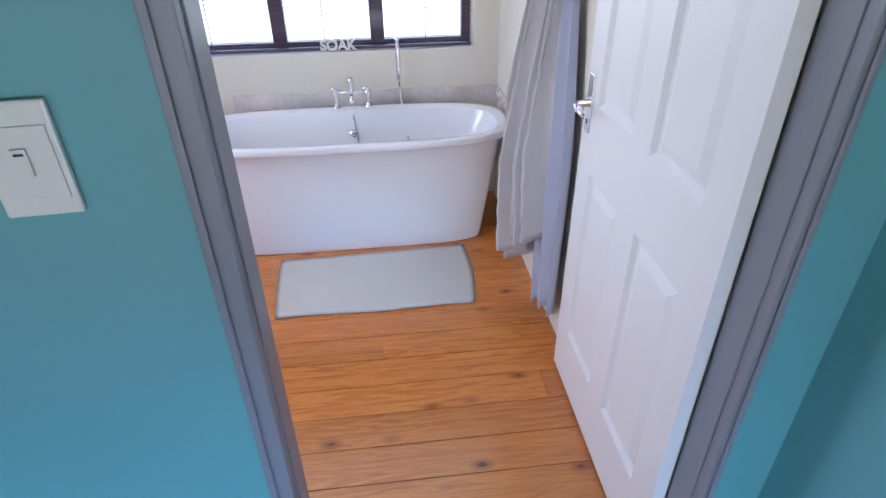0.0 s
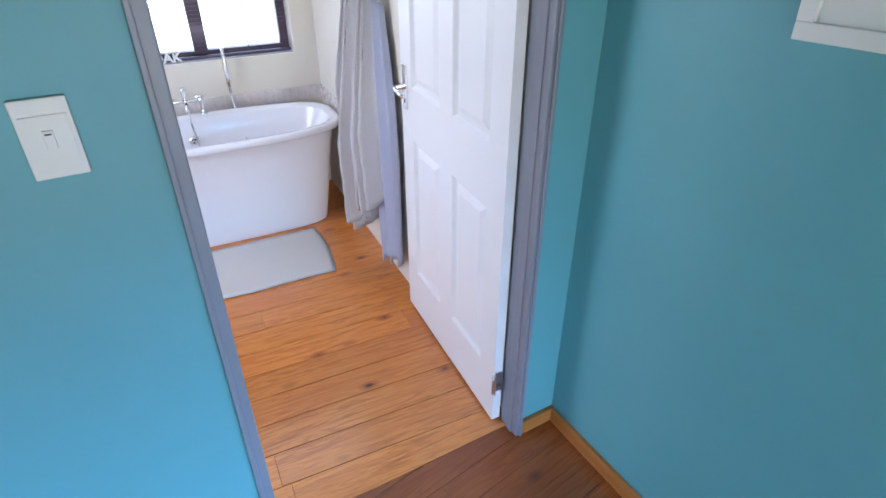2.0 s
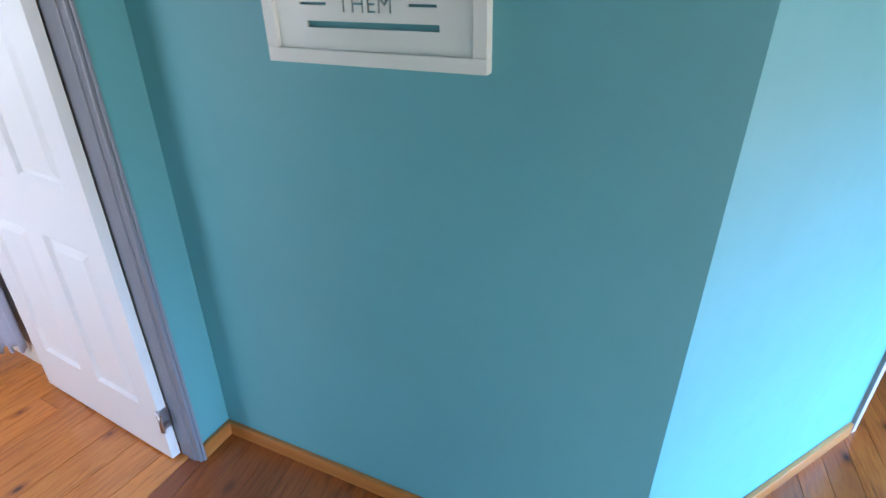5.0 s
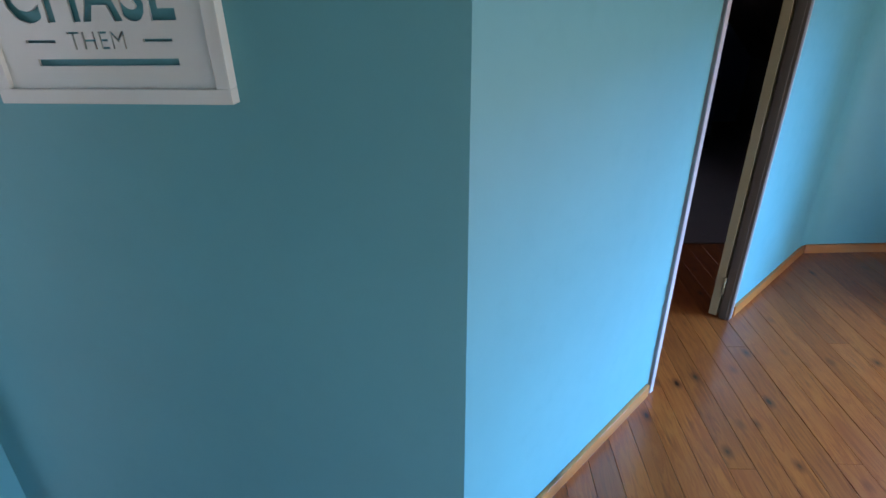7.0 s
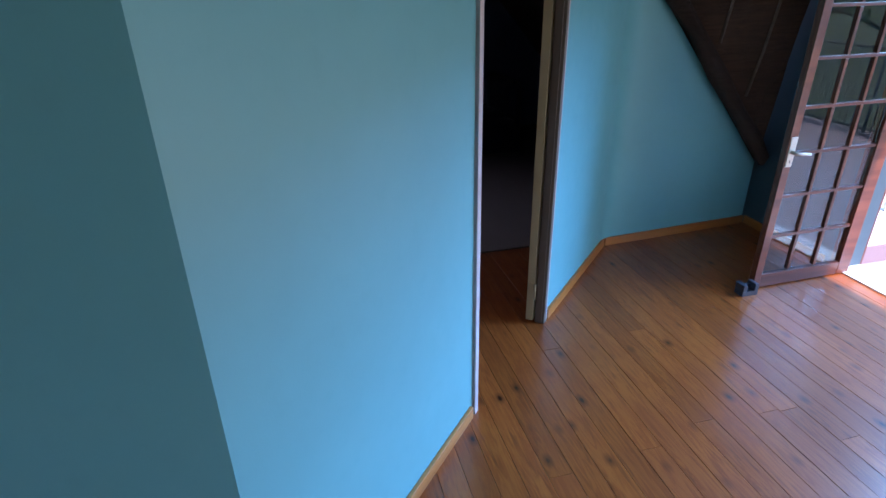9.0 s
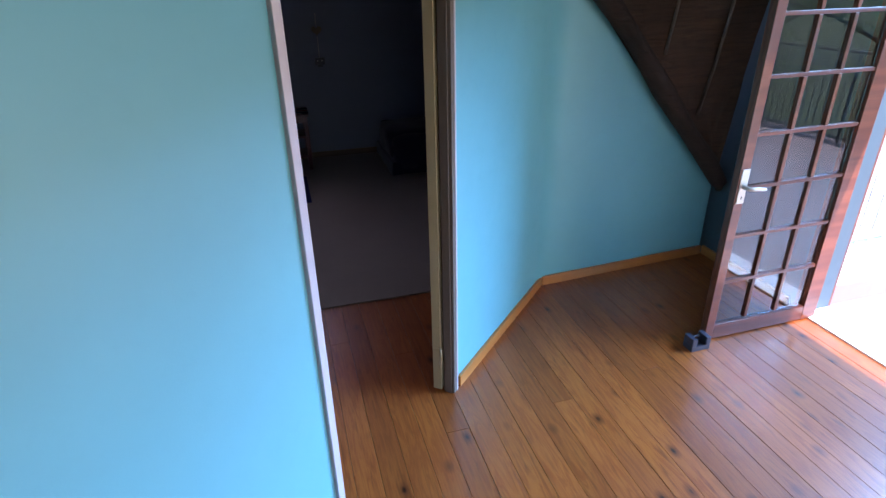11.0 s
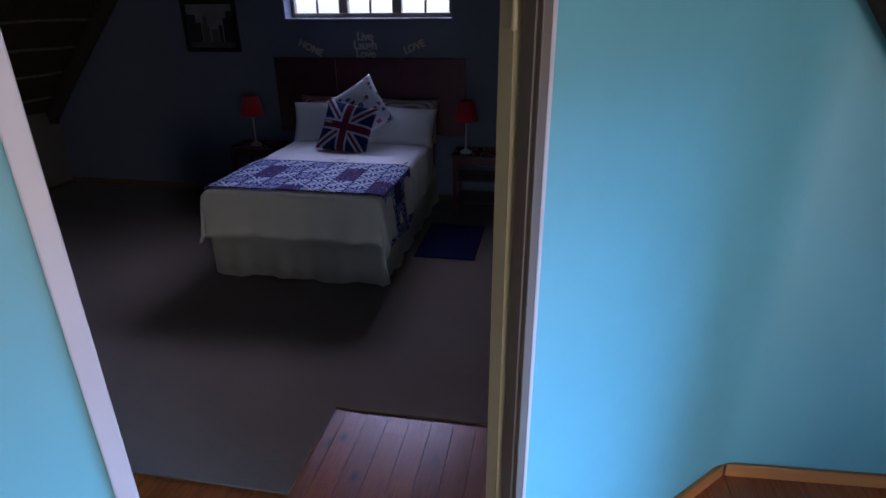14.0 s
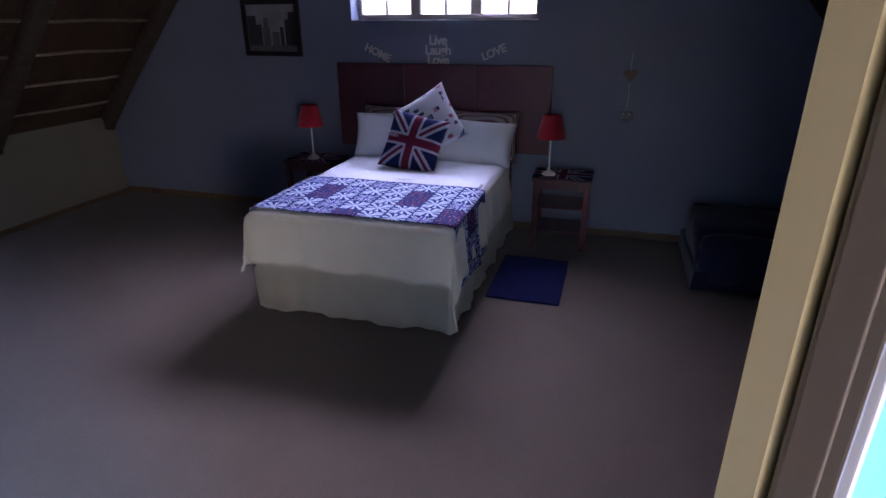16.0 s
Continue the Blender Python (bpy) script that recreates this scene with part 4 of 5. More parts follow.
for k in range(3):
    hole = part("overflow_hole", lathe([(0.0, 0.0135), (0.005, 0.0132), (0.005, 0.008)], 8), M_DARKPLASTIC, of)
    hole.matrix_basis = pose(0.011 * math.cos(k * 2.1 + 0.5), 0.011 * math.sin(k * 2.1 + 0.5), 0)

tap = thing("bath_mixer", BATH @ Matrix.Translation((-0.955, 2.285, 0.619)) @ Matrix.Scale(0.98, 4), "chrome bridge bath mixer with cross-head handles on the bath rim", "tap")
for sx in (-0.085, 0.085):
    leg = lathe([(0.022, 0.0), (0.022, 0.006), (0.012, 0.012), (0.010, 0.03), (0.014, 0.038), (0.010, 0.046), (0.012, 0.062), (0.017, 0.075), (0.017, 0.088), (0.010, 0.094), (0.0, 0.095)], 18, (sx, 0))
    part("leg", leg, M_CHROME, tap, smooth=True)
    hand = lathe([(0.0, 0.095), (0.008, 0.098), (0.010, 0.104), (0.0, 0.108)], 12, (sx, 0))
    for a in (0, 90):
        add_tube(hand, [(sx - 0.032 * math.cos(radians(a)), -0.032 * math.sin(radians(a)), 0.101), (sx + 0.032 * math.cos(radians(a)), 0.032 * math.sin(radians(a)), 0.101)], 0.0055, 8)
    part("cross_handle", hand, M_CHROME, tap)
part("bridge", tube([(-0.085, 0, 0.08), (0.085, 0, 0.08)], 0.010, 12), M_CHROME, tap)
part("diverter", lathe([(0.014, 0.075), (0.016, 0.09), (0.012, 0.10), (0.014, 0.118), (0.016, 0.145), (0.013, 0.158), (0.0, 0.16)], 18), M_CHROME, tap, smooth=True)
part("spout", tube([(0, 0, 0.08), (0, -0.05, 0.085), (0, -0.09, 0.075), (0, -0.105, 0.05)], [0.012, 0.012, 0.012, 0.013], 12), M_CHROME, tap, smooth=True)
part("bath_filler_hose", tube([(0.0, -0.10, 0.05), (0.004, -0.108, -0.02), (0.014, -0.112, -0.10), (0.022, -0.112, -0.19)], 0.006, 8), M_STEEL, tap, smooth=True)
sh = thing("hand_shower", BATH @ Matrix.Translation((-0.70, WQ, 0.78)), "chrome hand shower on a wall bracket with a hanging hose", "shower")
part("bracket", tube([(0, 0, 0), (0, -0.03, 0), (0, -0.05, 0.008)], 0.010, 10), M_CHROME, sh)
part("handset", tube([(0, -0.05, -0.05), (0, -0.052, 0.02), (0, -0.05, 0.10), (0, -0.046, 0.15), (0, -0.05, 0.17)], [0.010, 0.013, 0.011, 0.010, 0.015], 12), M_CHROME, sh, smooth=True)
part("hose", tube([(0, -0.05, -0.05), (0.004, -0.07, -0.13), (0.018, -0.13, -0.22), (0.03, -0.20, -0.34), (0.036, -0.24, -0.46), (0.02, -0.26, -0.58)], 0.0065, 10), M_STEEL, sh, smooth=True)

# ---- mat ----
mat = bmesh.new()
nx, ny = 36, 16
mg = []
for i in range(nx + 1):
    row = []
    for j in range(ny + 1):
        a, b = i / nx, j / ny
        x = -1.335 + 0.885 * a + (0.022 * math.sin(math.pi * b) + 0.02 * b) * (1 if a > 0.5 else -0.4) * abs(2 * a - 1) - 0.022 * b * (1 - a)
        yq = 1.292 + 0.475 * b + 0.006 * math.sin(a * 9) * (1 - b) + 0.03 * a * b
        row.append(mat.verts.new((x, yq, 0.011 + 0.0035 * noise.noise(Vector((a * 5, b * 3, 1))) - (0.002 if i in (0, nx) or j in (0, ny) else 0))))
    mg.append(row)
for i in range(nx):
    for j in range(ny):
        mat.faces.new((mg[i][j], mg[i + 1][j], mg[i + 1][j + 1], mg[i][j + 1])).smooth = True
bmesh.ops.solidify(mat, geom=mat.faces[:], thickness=0.008)
mo = link_mesh("bath_mat", mat, M_MAT)
mo.matrix_basis = BATH
tagged(mo, "cream woven cotton bath mat on the pine boards", "bath mat")


# ---- towels ----
def hanging(name, top, q, length, wide, deep, seed, material, label, rise=0.2, pleats=3, drift=0.0):
    """A towel caught on a hook: a pleated sheet that falls in sharp folds, its hem rising from one corner."""
    bm = bmesh.new()
    rows_, cols_ = 34, 72
    g = []
    for i in range(rows_ + 1):
        s = i / rows_
        open_ = 0.16 + 0.84 * (1 - (1 - s) ** 2.2)
        row = []
        for k in range(cols_ + 1):
            a = k / cols_
            ph = math.pi * pleats * (a + 0.05 * math.sin(2.5 * s + seed) + 0.05 * math.sin(5 * a + seed))
            pleat = (1 - abs(math.sin(ph + seed))) ** 1.3
            fine = 0.006 * math.sin(ph * 2.7 + seed * 3 + s * 2) * s
            out = 0.022 + 0.035 * (1 - s) * math.sin(math.pi * a) + deep * (0.25 + 0.75 * min(1, s * 1.6)) * (0.55 * math.sin(math.pi * a) ** 0.6 + 0.45 * pleat) + fine
            hem = length * (1 - rise * (1 - a) ** 1.2 - 0.03 * math.sin(3 * math.pi * a + seed) ** 2)
            z = -hem * s - 0.02 * math.cos(2 * math.pi * a) * (1 - s) ** 3
            row.append(bm.verts.new((-out, wide * open_ * (a - 0.5) * (1 + 0.05 * math.sin(6 * s + seed)) + drift * s, z)))
        g.append(row)
    for r0, r1 in zip(g, g[1:]):
        for k in range(cols_):
            bm.faces.new((r0[k], r0[k + 1], r1[k + 1], r1[k])).smooth = True
    bmesh.ops.recalc_face_normals(bm, faces=bm.faces[:])
    bmesh.ops.solidify(bm, geom=bm.faces[:], thickness=0.006)
    ob = link_mesh(name, bm, material)
    ob.matrix_basis = BATH @ Matrix.Translation((-0.150, q, top))
    return tagged(ob, label, "towel", "towels on the hook rail")


rail = thing("hook_rail", BATH @ Matrix.Translation((-0.145, 1.28, 1.40)), "white hook rail with chrome hooks on the cream wall", "hook rail")
part("rail_board", box(-0.018, -0.0005, -0.26, 0.26, -0.03, 0.03, 0.003), M_PLASTIC, rail)
for hy in (-0.19, -0.065, 0.065, 0.19):
    part("hook", tube([(-0.018, hy, 0.0), (-0.05, hy, -0.01), (-0.06, hy, -0.04), (-0.045, hy, -0.06), (-0.03, hy, -0.05)], 0.005, 8), M_CHROME, rail, smooth=True)
hanging("bath_towel", 1.375, 1.47, 1.10, 0.170, 0.100, 0.4, M_TOWEL, "grey-white bath towel hanging gathered from a hook", 0.10, 2, 0.02)
hanging("bath_towel", 1.365, 1.43, 0.74, 0.150, 0.130, 2.9, M_TOWEL, "shorter grey-white towel folded over a long one", 0.08, 2, 0.03)
hanging("bath_towel", 1.385, 1.33, 1.27, 0.200, 0.175, 1.3, M_TOWEL, "grey-white towelling robe hanging in long folds from a hook", 0.22, 3, 0.03)
hanging("bath_towel", 1.370, 1.20, 1.12, 0.200, 0.150, 4.4, M_TOWEL, "grey-white towel with a slanting hem beside the robe", 0.18, 3, 0.0)
hanging("bath_towel", 1.330, 1.14, 1.30, 0.300, 0.055, 5.6, M_TOWELBLUE, "pale blue-grey towel showing under a shorter one", 0.08, 3, 0.0)

# ---- bedroom door frame and its open leaf ----
jamb_set("door_frame_2", NEAR, FAR, M_BROWNFRAME, M_TRIMWHITE, 2.06, 0.044, 0.0, 0.036, "taupe painted bedroom door frame with a white edge", M_TRIMWHITE)
fm, fl = wall_matrix(NEAR, FAR)
leaf2_m = fm @ Matrix.Translation((fl - 0.050, 0.050, 0.010)) @ pose(0, 0, 0, 0, 0, 5)
bed_door, _ = panel_door("door_2", leaf2_m, 0.80, 2.03, 0.04, M_CREAMGLOSS, "cream painted panel door standing open into the bedroom",
                         [(0.105, 0.355, 0.222, 0.848), (0.46, 0.700, 0.222, 0.848), (0.105, 0.355, 1.052, 1.62), (0.46, 0.700, 1.052, 1.62)])
for hz in (0.19, 1.80):
    hb = box(-0.003, -0.0005, 0.006, 0.034, hz - 0.045, hz + 0.045, 0.0006)
    add_tube(hb, [(-0.005, -0.004, hz - 0.048), (-0.005, -0.004, hz + 0.048)], 0.0065, 10)
    part("hinge", hb, M_CREAMGLOSS, bed_door, "painted-over butt hinge")

# ---- carpet ----
carpet = prism([(1.70, 2.205), (1.70, -2.02), (2.243, -2.03), (2.243, -4.72), (5.43, -4.72), (5.43, 2.205)], 0.0005, 0.010)
co = link_mesh("carpet", carpet, M_CARPET)
co.matrix_basis = HOUSE
tagged(co, "taupe wall-to-wall carpet with a cut-out at the door", "carpet", kind="structure")

# ---- bedroom window ----
wb = thing("window_2", HOUSE @ pose(5.60, -1.285, 1.69, 0, 0, -90), "small high three-light bedroom window with brown-grey frames", "window", kind="structure")
for nm, x0, x1, z0, z1 in (("window_frame", -0.77, 0.77, 0, 0.045), ("window_frame", -0.77, 0.77, 0.765, 0.81), ("window_frame", -0.77, -0.735, 0.045, 0.765), ("window_frame", 0.735, 0.77, 0.045, 0.765),
                           ("mullion", -0.30, -0.215, 0.045, 0.765), ("mullion", 0.21, 0.295, 0.045, 0.765)):
    part(nm, box(x0, x1, -0.03, 0.03, z0, z1, 0.004), M_WINPAINT, wb)
for x0, x1 in ((-0.735, -0.30), (-0.215, 0.21), (0.295, 0.735)):
    xm = (x0 + x1) / 2
    part("glazing_bar", box(xm - 0.009, xm + 0.009, -0.015, 0.015, 0.045, 0.765, 0.002), M_WINPAINT, wb)
    for z in (0.29, 0.53):
        for a, b in ((x0, xm - 0.0091), (xm + 0.0091, x1)):
            part("glazing_bar", box(a, b, -0.014, 0.014, z - 0.008, z + 0.008, 0.002), M_WINPAINT, wb)
    for a, b in ((x0, xm - 0.009), (xm + 0.009, x1)):
        pane = part("pane", box(a, b, -0.002, 0.002, 0.045, 0.765), M_GLASS, wb)
        pane.visible_shadow = False
tagged(link_mesh("sill_bedroom", box(5.4345, 5.575, -2.06, -0.51, 1.688, 1.694, 0, HOUSE), M_SILLWHITE), kind="structure")

# ---- bed ----
BU0, BU1, BV0, BV1, BT = 3.52, 5.36, -1.915, -0.645, 0.645
BC = (BV0 + BV1) / 2
bed = thing("bed", HOUSE @ Matrix.Translation((BU0, BC, 0.0)), "made double bed with cream cover and pleated valance on the carpet", "bed")
BL, BH = BU1 - BU0, (BV1 - BV0) / 2


def draped(length0, length1, half, drop, top, step=0.03, foot=True, flare=0.10, wave=0.012, seed=0.0, corner=0.55, side_drop=None, corner_far=None):
    """A cloth laid over the bed: flat on top, hanging over both sides and, if asked, the foot."""
    sd = drop if side_drop is None else side_drop
    us = np.arange(-drop if foot else 0.0, length1 - length0 + 1e-6, step)
    vs = np.linspace(-half - sd, half + sd, int((2 * (half + sd)) / step) + 1)
    bm = bmesh.new()
    g = []
    for a in us:
        row = []
        for b in vs:
            da, db = max(0.0, -a), max(0.0, abs(b) - half)
            sgn = 1 if b > 0 else -1
            fall = max(da, db) + (corner if sgn > 0 or corner_far is None else corner_far) * min(da, db)
            ru = wave * (math.sin(b * 13 + seed) + 0.5 * math.sin(b * 31 + seed * 2)) * (da / max(drop, 0.01))
            rv = wave * (math.sin(a * 11 + seed) + 0.6 * math.sin(a * 27 + seed * 3)) * (db / max(sd, 0.01))
            u = length0 + max(a, 0) - flare * da - ru - (0.0 if da == 0 else 0.004) - 0.05 * min(da, db)
            v = sgn * (min(abs(b), half) + flare * db + 0.05 * min(da, db)) + sgn * rv
            bumpy = 0.004 * noise.noise(Vector((a * 5 + seed, b * 5, 2.0)))
            soft = 0.012 * (math.exp(-((abs(b) - half) / 0.03) ** 2) + (math.exp(-(a / 0.03) ** 2) if foot else 0))
            row.append(bm.verts.new((u, v, top - fall + bumpy - soft)))
        g.append(row)
    for r0, r1 in zip(g, g[1:]):
        for k in range(len(r0) - 1):
            bm.faces.new((r0[k], r1[k], r1[k + 1], r0[k + 1])).smooth = True
    bmesh.ops.recalc_face_normals(bm, faces=bm.faces[:])
    bmesh.ops.solidify(bm, geom=bm.faces[:], thickness=-0.005)
    return bm


part("base", box(0.03, BL, -BH + 0.03, BH - 0.03, 0.04, 0.34, 0.01), M_LINEN, bed)
part("mattress", box(0.012, BL, -BH + 0.012, BH - 0.012, 0.342, BT - 0.012, 0.03), M_LINENWHITE, bed)
val = bmesh.new()
ring = []
for (x0, y0), (x1, y1) in (((BL, -BH), (0, -BH)), ((0, -BH), (0, BH)), ((0, BH), (BL, BH))):
    n = int(math.hypot(x1 - x0, y1 - y0) / 0.02)
    nx_, ny_ = (0, -1 if y0 < 0 else 1) if y0 == y1 else (-1, 0)
    for k in range(n):
        t = k / n
        x, y = x0 + (x1 - x0) * t, y0 + (y1 - y0) * t
        cols_ = []
        for z, amp in ((0.36, 0.002), (0.25, 0.005), (0.12, 0.010), (0.022, 0.016)):
            o = amp * (math.sin((x + y) * 17) + 0.5 * math.sin((x - y) * 41)) + 0.004 + (0.36 - z) * 0.03
            cols_.append(val.verts.new((x + nx_ * o, y + ny_ * o, z + (0.006 * math.sin((x + y) * 9) if z < 0.1 else 0))))
        ring.append(cols_)
for c0, c1 in zip(ring, ring[1:]):
    for k in range(3):
        val.faces.new((c0[k], c1[k], c1[k + 1], c0[k + 1])).smooth = True
bmesh.ops.solidify(val, geom=val.faces[:], thickness=0.004)
part("valance", val, M_LINEN, bed, "cream valance hanging to the carpet")
part("bed_cover", draped(0.0, 1.62, BH, 0.31, BT + 0.004, 0.025, True, 0.13, 0.014, 1.0, 0.22, None, 0.85), M_LINEN, bed, "cream cotton bed cover hanging over the foot")
part("top_sheet", draped(0.80, 1.72, BH - 0.006, 0.16, BT + 0.010, 0.03, False, 0.06, 0.006, 2.0), M_LINENWHITE, bed, "white turned-down sheet with stitched lines")
part("runner", draped(0.045, 0.80, BH + 0.003, 0.40, BT + 0.014, 0.025, False, 0.09, 0.012, 3.0), M_PATCH, bed, "blue and red patchwork print bed runner")
for i in range(4):
    part("stitch_line", box(0.83 + 0.022 * i, 0.834 + 0.022 * i, -BH + 0.03, BH - 0.03, BT + 0.0105, BT + 0.0145), M_STRIPE, bed)

hb = thing("headboard", HOUSE @ Matrix.Translation((5.385, -1.285, 0.0)), "wide dark red mahogany headboard against the grey-blue wall", "headboard")
for y0, y1 in ((-0.915, -0.308), (-0.305, 0.305), (0.308, 0.915)):
    part("panel", box(0.0, 0.042, y0, y1, 0.665, 1.358, 0.006), M_MAHOG, hb)
for y0 in (-0.62, 0.58):
    part("leg", box(0.008, 0.04, y0, y0 + 0.06, 0.0, 0.664, 0.003), M_MAHOG, hb)


def cushion(w, h, d, material, name, m, label, category, group="", pinch=0.07, seed=0.0):
    bm = bmesh.new()
    n = 22
    for sg in (1, -1):
        g = []
        for i in range(n + 1):
            row = []
            for j in range(n + 1):
                a, b = 2 * i / n - 1, 2 * j / n - 1
                t = max(0.0, (1 - a ** 2) * (1 - b ** 2)) ** 0.42
                x = w / 2 * a * (1 - pinch * (1 - b ** 2))
                y = h / 2 * b * (1 - pinch * (1 - a ** 2))
                row.append(bm.verts.new((x, y, sg * d / 2 * t * (1 + 0.10 * noise.noise(Vector((a * 2 + seed, b * 2, sg)))))))
            g.append(row)
        for i in range(n):
            for j in range(n):
                bm.faces.new((g[i][j], g[i + 1][j], g[i + 1][j + 1], g[i][j + 1])).smooth = True
    bmesh.ops.remove_doubles(bm, verts=bm.verts[:], dist=0.0004)
    bmesh.ops.recalc_face_normals(bm, faces=bm.faces[:])
    ob = link_mesh(name, bm, material)
    ob.matrix_basis = m
    return tagged(ob, label, category, group)


def upright(u, v, z, tilt, spin=0.0, turn=0.0):
    """Stands a cushion up facing the foot of the bed: its local x across, local y up, leaning back by tilt."""
    return HOUSE @ pose(u, v, z, 0, 0, -90 + turn) @ pose(0, 0, 0, 90 - tilt, 0, 0) @ pose(0, 0, 0, 0, 0, spin)


cushion(0.58, 0.40, 0.15, M_STRIPE, "striped_pillow", upright(5.27, -0.93, 0.835, 16), "striped pillow standing behind the white one", "pillow", "striped pillows", seed=5)
cushion(0.58, 0.40, 0.15, M_STRIPE, "striped_pillow", upright(5.27, -1.68, 0.82, 16), "striped pillow standing behind the white one", "pillow", "striped pillows", seed=6)
cushion(0.62, 0.38, 0.17, M_LINENWHITE, "white_pillow", upright(5.10, -0.95, 0.825, 24, 3), "white cotton pillow leaning against the headboard", "pillow", "white pillows", seed=1)
cushion(0.62, 0.37, 0.17, M_LINENWHITE, "white_pillow", upright(5.10, -1.66, 0.80, 30, -3), "white cotton pillow leaning against the headboard", "pillow", "white pillows", seed=2)
cushion(0.46, 0.46, 0.15, M_SPRINKLE, "printed_cushion", upright(4.98, -1.325, 0.955, 20, 33), "white cushion with small blue and red prints standing on its corner", "cushion", seed=3)
cushion(0.46, 0.45, 0.15, M_FLAG, "flag_cushion", upright(4.78, -1.265, 0.835, 27, -11), "navy cushion with red and white crossed stripes", "cushion", seed=4)
lt = link_mesh("word_print", text_mesh("LONDON", 0.032, 0.002, 1.0, 0.0005), M_LETTER)
lt.parent = bpy.data.objects["flag_cushion"]
lt.matrix_basis = pose(-0.14, 0.012, 0.064, -90, 0, 0)

# ---- nightstands, lamps ----
ns = thing("nightstand", HOUSE @ Matrix.Translation((5.185, -2.355, 0.0)), "dark red wooden nightstand with open shelves beside the bed", "nightstand", "nightstands")
part("top", box(-0.19, 0.19, -0.22, 0.22, 0.548, 0.572, 0.004), M_MAHOG, ns)
for sx in (-1, 1):
    for sy in (-1, 1):
        part("leg", box(sx * 0.165 - 0.019, sx * 0.165 + 0.019, sy * 0.19 - 0.019, sy * 0.19 + 0.019, 0.011, 0.5478, 0.003), M_MAHOG, ns)
part("shelf", box(-0.16, 0.16, -0.185, 0.185, 0.335, 0.352, 0.002), M_MAHOG, ns)
part("shelf", box(-0.16, 0.16, -0.185, 0.185, 0.135, 0.152, 0.002), M_MAHOG, ns)
for sy in (-1, 1):
    part("rail", box(-0.146, 0.146, sy * 0.19 - 0.01, sy * 0.19 + 0.01, 0.49, 0.547, 0.002), M_MAHOG, ns)
part("rail", box(-0.175, -0.158, -0.171, 0.171, 0.49, 0.547, 0.002), M_MAHOG, ns)
copy_thing(ns, HOUSE @ Matrix.Translation((5.185, -0.215, 0.0)))
runner_bm = box(-0.15, 0.15, -0.225, 0.225, 0.0, 0.003, 0.001)
cl = link_mesh("table_mat", runner_bm, M_MINIFLAG)
cl.matrix_basis = HOUSE @ Matrix.Translation((5.185, -2.355, 0.5725))
tagged(cl, "small mat with a striped flag print on the nightstand", "mat", "nightstand mats")
copy_thing(cl, HOUSE @ Matrix.Translation((5.185, -0.215, 0.5725)))
lamp = thing("table_lamp", HOUSE @ Matrix.Translation((5.13, -2.245, 0.576)), "unlit table lamp with a red shade and thin white stem", "lamp", "bedside lamps")
part("foot", lathe([(0.0, 0.0), (0.052, 0.0), (0.055, 0.006), (0.048, 0.016), (0.030, 0.026), (0.014, 0.034), (0.010, 0.05), (0.0, 0.05)], 24), M_PLASTIC, lamp, smooth=True)
part("stem", lathe([(0.006, 0.05), (0.008, 0.06), (0.006, 0.075), (0.0055, 0.27), (0.008, 0.285), (0.008, 0.31), (0.0, 0.312)], 14), M_PLASTIC, lamp, smooth=True)
part("shade", lathe([(0.112, 0.285), (0.070, 0.455), (0.067, 0.455), (0.109, 0.285), (0.112, 0.285)], 32), M_SHADE, lamp, "tapered red fabric shade", True)
part("bulb_holder", lathe([(0.0, 0.31), (0.014, 0.312), (0.014, 0.345), (0.025, 0.37), (0.027, 0.39), (0.0, 0.415)], 14), M_LETTER, lamp, smooth=True)
copy_thing(lamp, HOUSE @ Matrix.Translation((5.13, -0.215, 0.576)))

ws = thing("wall_socket", HOUSE @ Matrix.Translation((5.434, -2.36, 0.43)), "white plastic wall socket low behind the nightstand", "socket")
part("cover_plate", box(-0.010, 0, -0.055, 0.055, -0.055, 0.055, 0.003), M_PLASTIC, ws)
part("plug", box(-0.045, -0.0101, -0.022, 0.022, -0.03, 0.02, 0.006), M_PLASTIC, ws)

rug = link_mesh("rug", box(4.04, 4.76, -2.475, -2.0, 0.0105, 0.024, 0.005), M_RUG)
rug.matrix_basis = HOUSE
tagged(rug, "small plain blue rug on the taupe carpet", "rug")

# ---- wall decoration ----
def wall_words(name, body, size, v, z, tilt, label, spacing=0.9):
    ob = link_mesh(name, text_mesh(body, size, 0.012, spacing, 0.0022), M_LETTER)
    ob.matrix_basis = HOUSE @ pose(5.427, v, z, 0, 0, -90) @ pose(0, 0, 0, 0, tilt, 0)
    return tagged(ob, label, "letters")


wall_words("home_letters", "HOME", 0.088, -0.735, 1.436, 24, "cream wooden letters spelling HOME fixed aslant on the wall", 0.95)
wall_words("love_letters", "LOVE", 0.088, -1.725, 1.450, -22, "cream wooden letters spelling LOVE fixed aslant on the wall", 0.95)
wall_words("live_laugh_love_letters", "Live\nLaugh\nLove", 0.105, -1.265, 1.463, 0, "cream wooden words Live Laugh Love stacked above the headboard", 0.9)

